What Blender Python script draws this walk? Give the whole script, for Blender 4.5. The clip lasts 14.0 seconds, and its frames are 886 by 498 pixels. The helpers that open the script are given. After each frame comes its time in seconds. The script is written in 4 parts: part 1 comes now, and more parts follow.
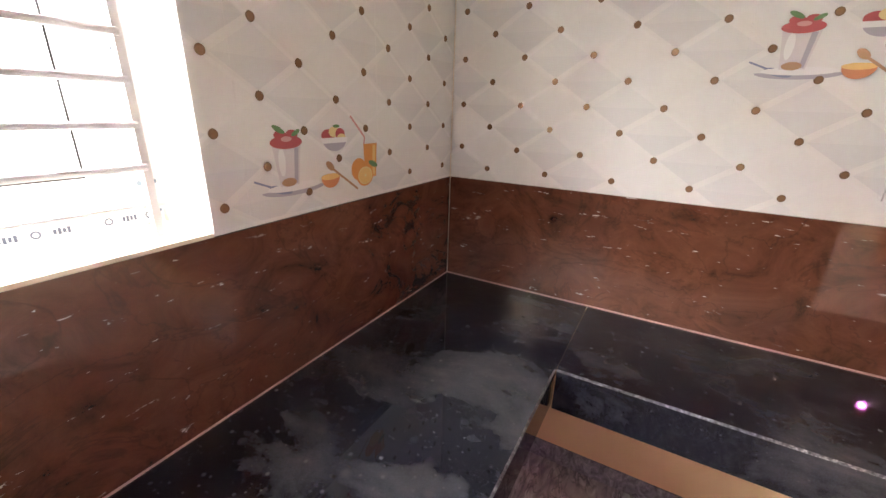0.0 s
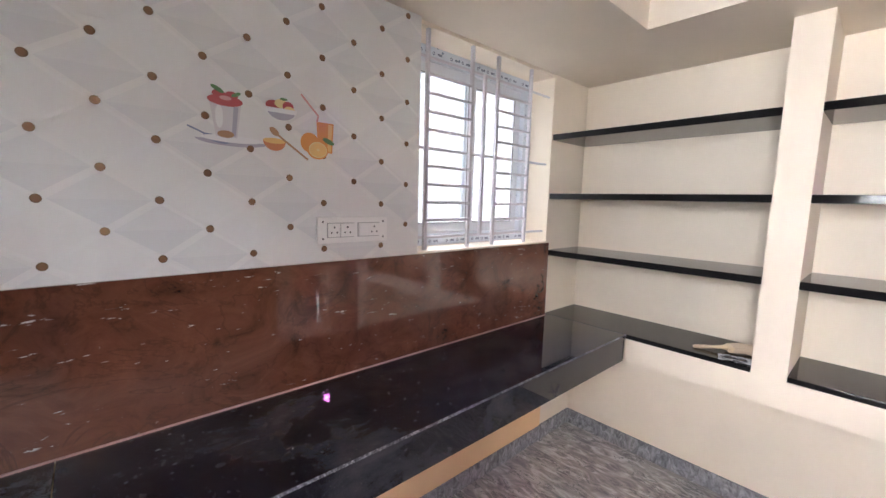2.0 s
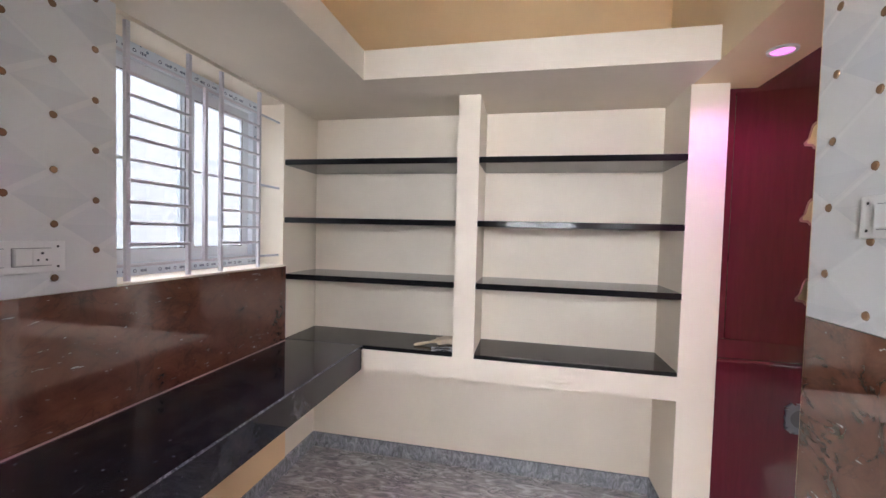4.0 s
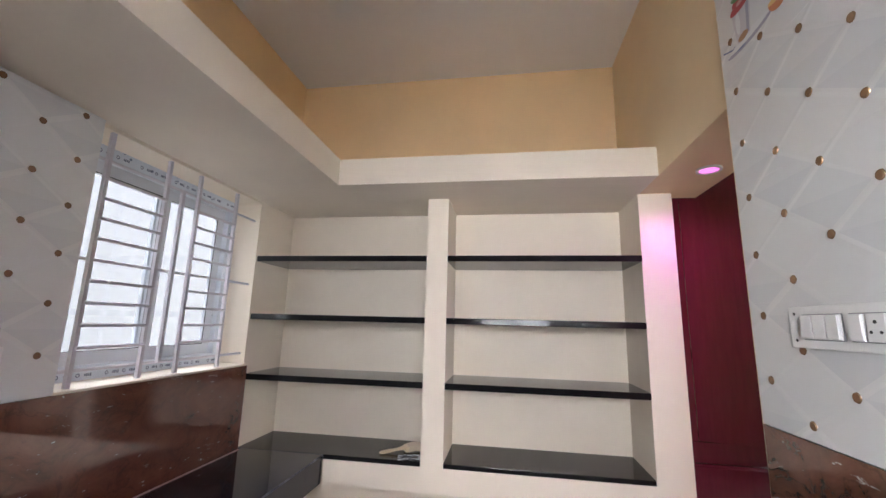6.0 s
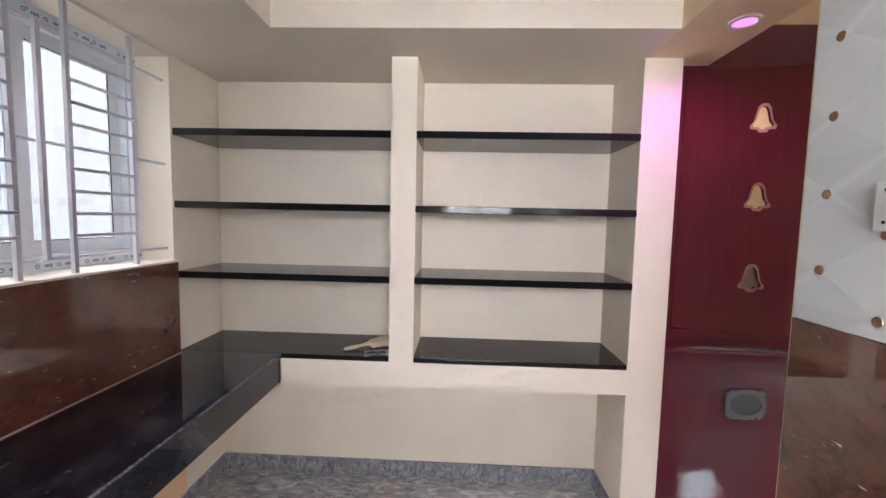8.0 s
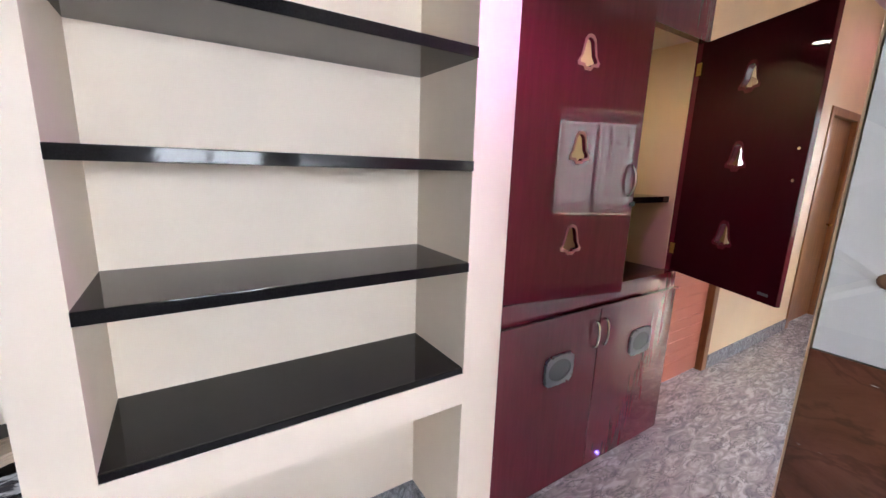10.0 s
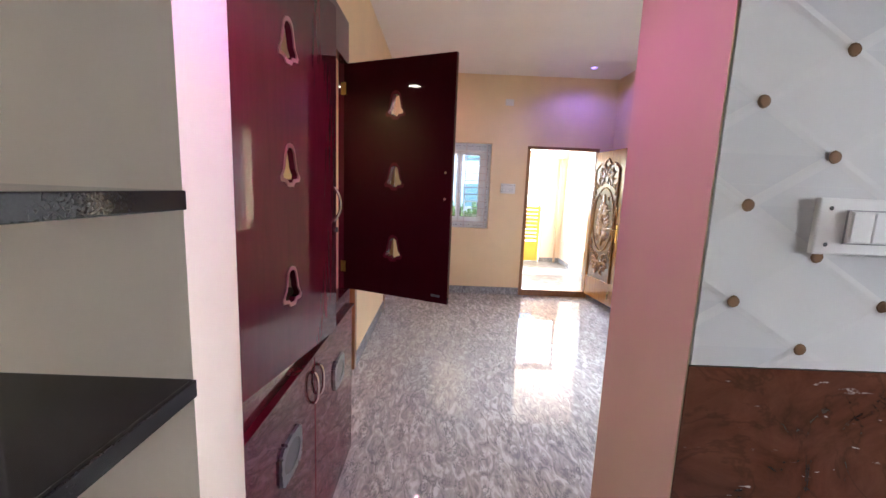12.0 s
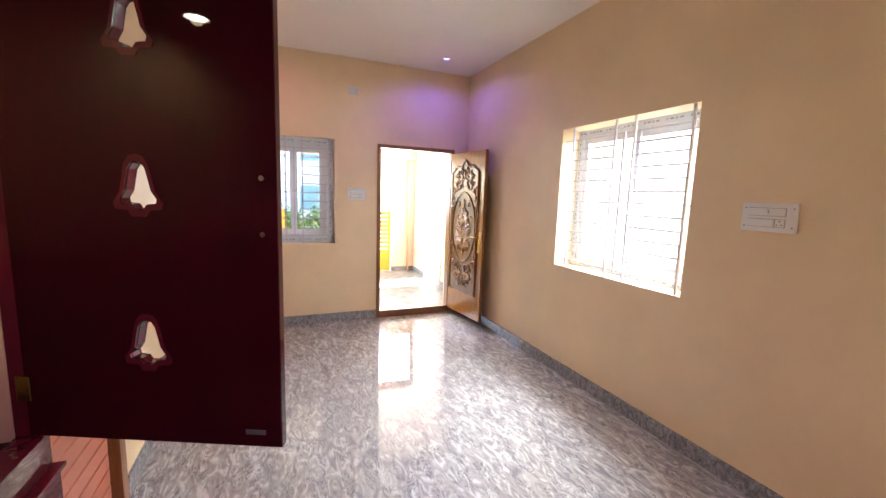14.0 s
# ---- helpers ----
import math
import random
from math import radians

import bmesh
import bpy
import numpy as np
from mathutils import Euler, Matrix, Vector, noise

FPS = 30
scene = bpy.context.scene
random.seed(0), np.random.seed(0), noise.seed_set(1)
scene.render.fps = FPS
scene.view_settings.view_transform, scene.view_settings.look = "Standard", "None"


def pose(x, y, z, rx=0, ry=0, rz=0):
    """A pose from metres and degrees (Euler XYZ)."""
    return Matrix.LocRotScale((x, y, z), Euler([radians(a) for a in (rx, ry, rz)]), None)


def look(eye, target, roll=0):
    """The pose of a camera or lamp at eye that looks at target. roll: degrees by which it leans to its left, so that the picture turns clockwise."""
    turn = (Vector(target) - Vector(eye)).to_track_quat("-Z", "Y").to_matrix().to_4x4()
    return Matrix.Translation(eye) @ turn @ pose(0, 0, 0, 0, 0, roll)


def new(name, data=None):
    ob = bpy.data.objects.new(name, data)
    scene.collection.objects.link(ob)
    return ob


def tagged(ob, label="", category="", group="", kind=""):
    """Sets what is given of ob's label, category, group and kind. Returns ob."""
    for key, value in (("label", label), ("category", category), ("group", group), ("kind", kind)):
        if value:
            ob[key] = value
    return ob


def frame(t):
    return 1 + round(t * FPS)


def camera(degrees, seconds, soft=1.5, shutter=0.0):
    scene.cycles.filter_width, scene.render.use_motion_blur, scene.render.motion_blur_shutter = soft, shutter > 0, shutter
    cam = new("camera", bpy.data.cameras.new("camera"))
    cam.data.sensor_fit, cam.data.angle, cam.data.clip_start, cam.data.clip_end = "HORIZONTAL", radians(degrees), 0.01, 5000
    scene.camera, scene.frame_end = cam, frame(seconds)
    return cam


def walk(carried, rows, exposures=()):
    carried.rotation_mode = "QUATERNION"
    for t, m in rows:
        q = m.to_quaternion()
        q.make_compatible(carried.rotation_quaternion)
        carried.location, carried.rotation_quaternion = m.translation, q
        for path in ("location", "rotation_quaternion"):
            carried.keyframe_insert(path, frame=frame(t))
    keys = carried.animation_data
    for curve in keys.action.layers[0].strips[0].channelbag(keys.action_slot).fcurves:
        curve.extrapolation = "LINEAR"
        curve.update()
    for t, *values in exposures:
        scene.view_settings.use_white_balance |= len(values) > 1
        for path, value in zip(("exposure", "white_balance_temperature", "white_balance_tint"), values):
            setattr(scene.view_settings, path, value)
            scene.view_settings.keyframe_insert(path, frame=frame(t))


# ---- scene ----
cam = camera(96.3, 14.0)
PATH = [
    (0, (0.101, 0.152, 1.459), (-0.816, 1.802, 0.797), 1.7),
    (0.5, (0.043, 0.204, 1.448), (-0.273, 2.104, 0.91), 2.3),
    (1, (0.082, 0.277, 1.498), (0.385, 2.2, 1.037), 2.6),
    (1.5, (0.087, 0.314, 1.467), (0.962, 2.081, 1.132), 2.2),
    (2, (0.024, 0.32, 1.422), (1.351, 1.798, 1.181), 1.5),
    (2.5, (-0.005, 0.304, 1.421), (1.632, 1.435, 1.216), 1.3),
    (3, (-0.02, 0.284, 1.406), (1.799, 1.095, 1.225), 1.4),
    (3.5, (-0.033, 0.27, 1.403), (1.879, 0.838, 1.252), 1.4),
    (3.8, (-0.036, 0.245, 1.404), (1.902, 0.727, 1.292), 1.5),
    (4, (-0.038, 0.267, 1.403), (1.919, 0.675, 1.331), 1.5),
    (4.2, (-0.036, 0.250, 1.398), (1.923, 0.635, 1.376), 1.4),
    (6.3, (-0.060, 0.212, 1.457), (1.880, 0.521, 1.838), 1.5),
    (6.5, (-0.043, 0.214, 1.458), (1.906, 0.528, 1.78), 1.4),
    (7, (0.024, 0.223, 1.434), (1.996, 0.541, 1.547), 1.2),
    (7.2, (0.058, 0.245, 1.424), (2.036, 0.541, 1.459), 1.3),
    (9.5, (0.774, 0.345, 1.425), (2.611, -0.319, 0.995), 2.0),
    (9.8, (0.916, 0.309, 1.449), (2.645, -0.596, 1.01), 2.0),
    (10, (0.977, 0.303, 1.458), (2.619, -0.765, 1.053), 1.9),
    (10.3, (1.119, 0.277, 1.481), (2.559, -1.048, 1.069), 2.5),
    (10.5, (1.174, 0.283, 1.483), (2.473, -1.187, 1.093), 2.4),
    (11, (1.331, 0.329, 1.489), (2.199, -1.439, 1.137), 2.4),
    (11.5, (1.446, 0.28, 1.491), (1.857, -1.651, 1.169), 2.2),
    (11.8, (1.514, 0.229, 1.503), (1.66, -1.741, 1.192), 2.4),
    (12, (1.562, 0.192, 1.497), (1.545, -1.786, 1.197), 2.3),
    (12.5, (1.652, 0.102, 1.491), (1.294, -1.844, 1.202), 2.2),
    (13, (1.592, -0.15, 1.494), (1.009, -2.041, 1.208), 1.9),
    (13.3, (1.543, -0.314, 1.523), (0.866, -2.173, 1.231), 1.9),
    (13.5, (1.53, -0.434, 1.513), (0.803, -2.276, 1.234), 2.0),
    (14, (1.522, -0.711, 1.546), (0.748, -2.536, 1.28), 1.9),
]
EXPOSURES = [
    (0.0, 4.0, 7300, 10), (0.5, 4.0, 7400, 10), (1.0, 3.8, 7200, 10), (1.5, 3.48, 6750, 10), (2.0, 3.25, 6500, 10), (3.0, 3.0, 6350, 10), (4.2, 2.80, 6300, 10), (6.5, 2.66, 6400, 10), (7.2, 2.68, 6350, 10),
    (9.5, 3.02, 6200, 10), (10.5, 3.12, 6000, 10), (11.2, 3.0, 6050, 10), (12.0, 2.92, 6150, 10), (12.7, 2.9, 6350, 10), (13.4, 2.92, 6550, 10), (14.0, 2.93, 6550, 10)]
walk(cam, [(t, look(eye, target, roll)) for t, eye, target, roll in PATH], EXPOSURES)

# ---- light ----
world = bpy.data.worlds.new("sky")
scene.world = world
world.use_nodes = True
wn = world.node_tree.nodes
sky = wn.new("ShaderNodeTexSky")
sky.sky_type = "NISHITA"
sky.sun_disc = False
sky.sun_elevation, sky.sun_rotation = radians(45), radians(132)
wn["Background"].inputs["Strength"].default_value = 0.15
world.node_tree.links.new(sky.outputs["Color"], wn["Background"].inputs["Color"])

sun = new("sun", bpy.data.lights.new("sun", "SUN"))
sun.data.energy, sun.data.angle, sun.data.color = 5.0, radians(0.5), (1.0, 0.95, 0.86)
sun.matrix_world = look((1.72, -1.55, 2.31), (0, 0, 0))


def window_light(name, eye, target, w, h, watts, color=(0.94, 0.945, 1.0)):
    """Daylight that comes in through one window's opening."""
    ob = new(name, bpy.data.lights.new(name, "AREA"))
    ob.data.shape, ob.data.size, ob.data.size_y = "RECTANGLE", w, h
    ob.data.energy, ob.data.color = watts, color
    ob.matrix_world = look(eye, target)
    return ob


window_light("daylight_north", (1.45, 3.20, 3.20), (1.20, 0.30, 0.90), 2.0, 1.2, 18)
window_light("daylight_west", (-2.80, 0.30, 2.32), (0.60, 0.22, 2.14), 2.5, 3.0, 104)
window_light("daylight_hall", (-2.40, -2.97, 3.42), (0.60, -2.97, 0.85), 2.6, 1.6, 126, (0.87, 0.93, 1.0))
window_light("daylight_porch", (-0.30, -8.25, 1.78), (-0.10, -5.0, 1.50), 1.35, 0.95, 26, (0.92, 0.95, 1.0))


def lamp_light(name, x, y, z, watts, color, degrees=150):
    ob = new(name, bpy.data.lights.new(name, "SPOT"))
    ob.data.energy, ob.data.color, ob.data.shadow_soft_size = watts, color, 0.022
    ob.data.spot_size, ob.data.spot_blend = radians(degrees), 0.6
    ob.matrix_world = pose(x, y, z)
    return ob


lamp_light("soffit_light", 1.655, -0.627, 2.085, 1.4, (0.84, 0.21, 0.90), 168)
lamp_light("hall_light_violet", -0.262, -4.99, 3.025, 3.0, (0.20, 0.13, 1.0), 160)
lamp_light("hall_light_pink", 1.754, -5.055, 3.025, 0.8, (1.0, 0.40, 0.70), 160)
lamp_light("cabinet_light", 2.203, -1.353, 2.105, 0.8, (1.0, 0.78, 0.50), 150)


# ---- materials ----
def material(name, color, rough=0.5, metal=0.0, spec=0.5):
    m = bpy.data.materials.new(name)
    m.use_nodes = True
    b = m.node_tree.nodes["Principled BSDF"]
    b.inputs["Base Color"].default_value = (*color, 1)
    b.inputs["Roughness"].default_value = rough
    b.inputs["Metallic"].default_value = metal
    b.inputs["Specular IOR Level"].default_value = spec
    return m, m.node_tree.nodes, m.node_tree.links, b


def coords(n, l, scale=(1, 1, 1), turn=(0, 0, 0)):
    g = n.new("ShaderNodeNewGeometry")
    mp = n.new("ShaderNodeMapping")
    mp.inputs["Scale"].default_value = scale
    mp.inputs["Rotation"].default_value = [radians(a) for a in turn]
    l.new(g.outputs["Position"], mp.inputs["Vector"])
    return mp.outputs["Vector"]


def noise_tex(n, l, vec, scale, detail=4, rough=0.55, warp=0.0):
    t = n.new("ShaderNodeTexNoise")
    t.inputs["Scale"].default_value = scale
    t.inputs["Detail"].default_value = detail
    t.inputs["Roughness"].default_value = rough
    t.inputs["Distortion"].default_value = warp
    l.new(vec, t.inputs["Vector"])
    return t.outputs["Fac"]


def ramp(n, l, fac, stops):
    r = n.new("ShaderNodeValToRGB")
    while len(r.color_ramp.elements) < len(stops):
        r.color_ramp.elements.new(0.5)
    for e, (p, c) in zip(r.color_ramp.elements, stops):
        e.position, e.color = p, (*c, 1) if len(c) == 3 else c
    l.new(fac, r.inputs["Fac"])
    return r.outputs["Color"]


def mix(n, l, fac, a, b, kind="MIX"):
    m = n.new("ShaderNodeMix")
    m.data_type, m.blend_type = "RGBA", kind
    for value, key in ((fac, 0), (a, 6), (b, 7)):
        if isinstance(value, (int, float)):
            m.inputs[key].default_value = value
        elif isinstance(value, tuple):
            m.inputs[key].default_value = (*value, 1)
        else:
            l.new(value, m.inputs[key])
    return m.outputs[2]


def bump(n, l, b, height, strength, distance=0.001):
    k = n.new("ShaderNodeBump")
    k.inputs["Strength"].default_value, k.inputs["Distance"].default_value = strength, distance
    l.new(height, k.inputs["Height"])
    l.new(k.outputs["Normal"], b.inputs["Normal"])


def gray(n, l, fac, lo, hi):
    r = n.new("ShaderNodeMapRange")
    r.inputs["To Min"].default_value, r.inputs["To Max"].default_value = lo, hi
    l.new(fac, r.inputs["Value"])
    return r.outputs["Result"]


def paint(name, color, spread=0.06, rough=0.6):
    m, n, l, b = material(name, color, rough)
    v = coords(n, l)
    big, fine = noise_tex(n, l, v, 1.7, 5), noise_tex(n, l, v, 140, 3)
    lo = tuple(c * (1 - spread) for c in color)
    hi = tuple(min(0.92, c * (1 + spread)) for c in color)
    l.new(ramp(n, l, big, [(0.3, lo), (0.7, hi)]), b.inputs["Base Color"])
    l.new(gray(n, l, big, rough - 0.08, rough + 0.1), b.inputs["Roughness"])
    bump(n, l, b, fine, 0.05, 0.0015)
    return m


CREAM = paint("cream_paint", (0.815, 0.72, 0.595))
PEACH = paint("peach_paint", (0.80, 0.620, 0.39))
WHITE_CEIL = paint("white_ceiling_paint", (0.84, 0.80, 0.76), 0.03)
DEEP_PEACH = paint("deep_peach_paint", (0.86, 0.60, 0.33))
PORCH_WALL = paint("porch_paint", (0.80, 0.64, 0.50))


def make_floor():
    m, n, l, b = material("swirled_floor_granite", (0.35, 0.3, 0.3), 0.05)
    v = coords(n, l, (1, 0.36, 1), (0, 0, 14))
    big = noise_tex(n, l, v, 1.6, 3)
    a = noise_tex(n, l, v, 19, 4, 0.52, 1.9)
    c = noise_tex(n, l, v, 18, 3, 0.5, 2.6)
    e = noise_tex(n, l, v, 60, 3, 0.6, 1.0)
    gate = ramp(n, l, noise_tex(n, l, v, 14, 2), [(0.44, (0, 0, 0)), (0.54, (1, 1, 1))])
    tone = ramp(n, l, big, [(0.35, (0.43, 0.385, 0.36)), (0.65, (0.43, 0.42, 0.43))])
    col = ramp(n, l, a, [(0.32, (0.14, 0.145, 0.17)), (0.44, (0.31, 0.29, 0.285)), (0.54, (0.42, 0.40, 0.395)), (0.64, (0.66, 0.665, 0.68))])
    col = mix(n, l, 0.25, col, tone)
    veins = ramp(n, l, c, [(0.44, (0, 0, 0)), (0.485, (0.88, 0.88, 0.88)), (0.505, (0.88, 0.88, 0.88)), (0.53, (0, 0, 0))])
    col = mix(n, l, mix(n, l, 1.0, veins, gate, "MULTIPLY"), col, (0.13, 0.13, 0.145))
    col = mix(n, l, gray(n, l, e, 0.0, 0.22), col, (0.60, 0.58, 0.58))
    l.new(col, b.inputs["Base Color"])
    l.new(gray(n, l, big, 0.012, 0.035), b.inputs["Roughness"])
    return m


FLOOR = make_floor()


def make_skirting():
    m, n, l, b = material("gray_skirting_granite", (0.3, 0.3, 0.32), 0.12)
    v = coords(n, l, (1, 1, 0.6), (20, 20, 20))
    a = noise_tex(n, l, v, 26, 6, 0.65, 1.8)
    l.new(ramp(n, l, a, [(0.3, (0.12, 0.12, 0.13)), (0.5, (0.27, 0.27, 0.29)), (0.7, (0.47, 0.47, 0.49))]), b.inputs["Base Color"])
    return m


SKIRT = make_skirting()


def make_black_granite():
    m, n, l, b = material("black_granite", (0.012, 0.012, 0.014), 0.09)
    v = coords(n, l)
    dust = noise_tex(n, l, coords(n, l, (0.8, 1.2, 1), (0, 0, -18)), 4.2, 9, 0.66, 0.3)
    fine = noise_tex(n, l, v, 300, 2)
    base = ramp(n, l, fine, [(0.4, (0.0036, 0.0042, 0.0095)), (0.7, (0.010, 0.012, 0.022))])
    base = mix(n, l, ramp(n, l, dust, [(0.47, (0.01, 0.01, 0.01)), (0.53, (0.09, 0.09, 0.09)), (0.62, (0.15, 0.15, 0.15)), (0.76, (0.28, 0.28, 0.28))]), base, (0.24, 0.23, 0.235))
    for scale, size, few, tone in ((19, 0.17, 0.60, 0.045), (34, 0.13, 0.60, 0.08), (62, 0.13, 0.68, 0.06), (130, 0.18, 0.70, 0.05)):
        vo = n.new("ShaderNodeTexVoronoi")
        vo.inputs["Scale"].default_value = scale
        l.new(v, vo.inputs["Vector"])
        speck = ramp(n, l, vo.outputs["Distance"], [(size * 0.5, (1, 1, 1)), (size * 1.5, (0, 0, 0))])
        pick = ramp(n, l, vo.outputs["Color"], [(few, (0, 0, 0)), (few + 0.08, (1, 1, 1))])
        base = mix(n, l, mix(n, l, 1.0, speck, pick, "MULTIPLY"), base, (tone, tone, tone * 1.05))
    l.new(base, b.inputs["Base Color"])
    l.new(gray(n, l, dust, -0.05, 0.13), b.inputs["Roughness"])
    return m


BLACK = make_black_granite()


def make_shelf_granite():
    m, n, l, b = material("black_shelf_granite", (0.014, 0.014, 0.015), 0.14)
    v = coords(n, l)
    fine, big = noise_tex(n, l, v, 260, 2), noise_tex(n, l, v, 4, 5)
    base = ramp(n, l, fine, [(0.4, (0.005, 0.005, 0.0055)), (0.7, (0.011, 0.011, 0.012))])
    l.new(mix(n, l, gray(n, l, big, 0.0, 0.03), base, (0.3, 0.29, 0.28)), b.inputs["Base Color"])
    l.new(gray(n, l, big, 0.03, 0.11), b.inputs["Roughness"])
    b.inputs["Specular IOR Level"].default_value = 0.28
    return m


SHELF = make_shelf_granite()


def make_edge():
    m, n, l, b = material("ground_granite_edge", (0.12, 0.12, 0.13), 0.45)
    v = coords(n, l)
    a = mix(n, l, 0.5, noise_tex(n, l, v, 16, 5, 0.7), noise_tex(n, l, v, 170, 3))
    l.new(ramp(n, l, a, [(0.40, (0.015, 0.015, 0.018)), (0.52, (0.12, 0.12, 0.13)), (0.64, (0.42, 0.42, 0.43))]), b.inputs["Base Color"])
    return m


EDGE = make_edge()


def make_brown_granite():
    m, n, l, b = material("brown_granite", (0.16, 0.07, 0.045), 0.06)
    v = coords(n, l, (1, 1, 1.3), (12, 18, 0))
    a = noise_tex(n, l, v, 6, 8, 0.68, 1.4)
    c = noise_tex(n, l, v, 2.2, 6, 0.6, 1.8)
    f = noise_tex(n, l, v, 90, 3)
    base = ramp(n, l, a, [(0.28, (0.060, 0.022, 0.015)), (0.45, (0.126, 0.047, 0.029)), (0.72, (0.190, 0.073, 0.043))])
    base = mix(n, l, ramp(n, l, c, [(0.482, (0, 0, 0)), (0.493, (0.36, 0.36, 0.36)), (0.498, (0.30, 0.30, 0.30)), (0.512, (0, 0, 0))]), base, (0.028, 0.017, 0.015))
    for scale, size, few, turn in ((11, 0.13, 0.66, (12, 10, 25)), (20, 0.12, 0.66, (-14, 16, 10)), (31, 0.12, 0.64, (20, -10, 30))):
        vo = n.new("ShaderNodeTexVoronoi")
        vo.inputs["Scale"].default_value = scale
        wide = coords(n, l, (0.50, 0.50, 2.3), turn)
        warp = n.new("ShaderNodeTexNoise")
        warp.inputs["Scale"].default_value = 24
        l.new(wide, warp.inputs["Vector"])
        l.new(mix(n, l, 0.10, wide, warp.outputs["Color"], "ADD"), vo.inputs["Vector"])
        fleck = ramp(n, l, vo.outputs["Distance"], [(size * 0.6, (1, 1, 1)), (size * 1.3, (0, 0, 0))])
        pick = ramp(n, l, vo.outputs["Color"], [(few, (0, 0, 0)), (few + 0.12, (1, 1, 1))])
        broken = ramp(n, l, noise_tex(n, l, v, 70 + scale, 2), [(0.44, (0, 0, 0)), (0.52, (1, 1, 1))])
        mask = mix(n, l, 1.0, mix(n, l, 1.0, fleck, pick, "MULTIPLY"), broken, "MULTIPLY")
        base = mix(n, l, mask, base, (0.62, 0.56, 0.54))
    l.new(base, b.inputs["Base Color"])
    l.new(gray(n, l, a, 0.002, 0.014), b.inputs["Roughness"])
    b.inputs["Specular IOR Level"].default_value = 0.9
    b.inputs["IOR"].default_value = 1.62
    return m


BROWN = make_brown_granite()
GROUT = paint("pinkish_grout", (0.50, 0.28, 0.25), 0.1)
WHITE_GROUT = paint("white_grout", (0.74, 0.735, 0.72), 0.03)


def glaze(name, color):
    m, n, l, b = material(name, color, 0.035)
    v = coords(n, l)
    big = noise_tex(n, l, v, 3, 4)
    l.new(ramp(n, l, big, [(0.3, tuple(c * 0.97 for c in color)), (0.7, color)]), b.inputs["Base Color"])
    bump(n, l, b, noise_tex(n, l, v, 25, 2), 0.02, 0.002)
    return m


TILE_A = glaze("white_tile_glaze", (0.765, 0.76, 0.745))
TILE_B = glaze("gray_white_tile_glaze", (0.695, 0.697, 0.695))
TILE_C = glaze("pale_gray_tile_glaze", (0.73, 0.729, 0.722))
RIDGE = glaze("tile_ridge_glaze", (0.775, 0.77, 0.755))
GOLD = material("tile_dot_gold", (0.38, 0.235, 0.13), 0.25, 0.5)[0]
DOT = material("tile_dot_brown", (0.28, 0.16, 0.09), 0.22, 0.2)[0]


def make_laminate(name, color, rough, spread=0.10):
    m, n, l, b = material(name, color, rough)
    v = coords(n, l, (9, 9, 0.8))
    a = noise_tex(n, l, v, 6, 6, 0.6, 0.5)
    l.new(ramp(n, l, a, [(0.3, tuple(c * (1 - spread) for c in color)), (0.7, tuple(c * (1 + spread) for c in color))]), b.inputs["Base Color"])
    return m


MAROON = make_laminate("glossy_maroon_laminate", (0.122, 0.013, 0.026), 0.012)
MAROON.node_tree.nodes["Principled BSDF"].inputs["Specular IOR Level"].default_value = 0.7
# MAROON at about a third of its brightness, less reflective, for one leaf's inner face
MAROON_IN = make_laminate("darker_maroon_inner_face", (0.040, 0.0030, 0.0080), 0.02, 0.04)
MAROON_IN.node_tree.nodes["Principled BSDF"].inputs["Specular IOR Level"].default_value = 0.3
BELL_TRIM = paint("raw_pink_cut_edge", (0.50, 0.24, 0.22), 0.1)
STEEL = material("brushed_steel", (0.72, 0.71, 0.69), 0.22, 1.0)[0]
PLAQUE = paint("gray_green_plaque", (0.095, 0.11, 0.12), 0.25, 0.35)
PLAQUE_RIM = paint("pale_plaque_rim", (0.19, 0.215, 0.23), 0.3, 0.35)
BRASS = material("brass", (0.62, 0.42, 0.16), 0.25, 1.0)[0]


def make_wood(name, dark, light, rough=0.25):
    m, n, l, b = material(name, light, rough)
    v = coords(n, l, (14, 14, 1.1))
    a = noise_tex(n, l, v, 3, 6, 0.6, 0.8)
    l.new(ramp(n, l, a, [(0.3, dark), (0.7, light)]), b.inputs["Base Color"])
    bump(n, l, b, a, 0.08, 0.001)
    b.inputs["Coat Weight"].default_value = 0.5
    b.inputs["Coat Roughness"].default_value = 0.08
    return m


TEAK = make_wood("varnished_teak", (0.26, 0.095, 0.018), (0.46, 0.205, 0.045))
TEAK_DARK = make_wood("dark_carved_teak", (0.10, 0.035, 0.010), (0.22, 0.085, 0.024))
FRAME_WOOD = make_wood("brown_door_frame", (0.20, 0.075, 0.022), (0.34, 0.15, 0.05), 0.35)
SALMON = paint("salmon_door_paint", (0.58, 0.20, 0.13), 0.08, 0.35)
WHITE_PLASTIC = material("white_switch_plastic", (0.80, 0.79, 0.77), 0.3)[0]
RECESS = material("gray_recess", (0.30, 0.30, 0.30), 0.5)[0]
DARK = material("dark_slot", (0.03, 0.03, 0.03), 0.5)[0]


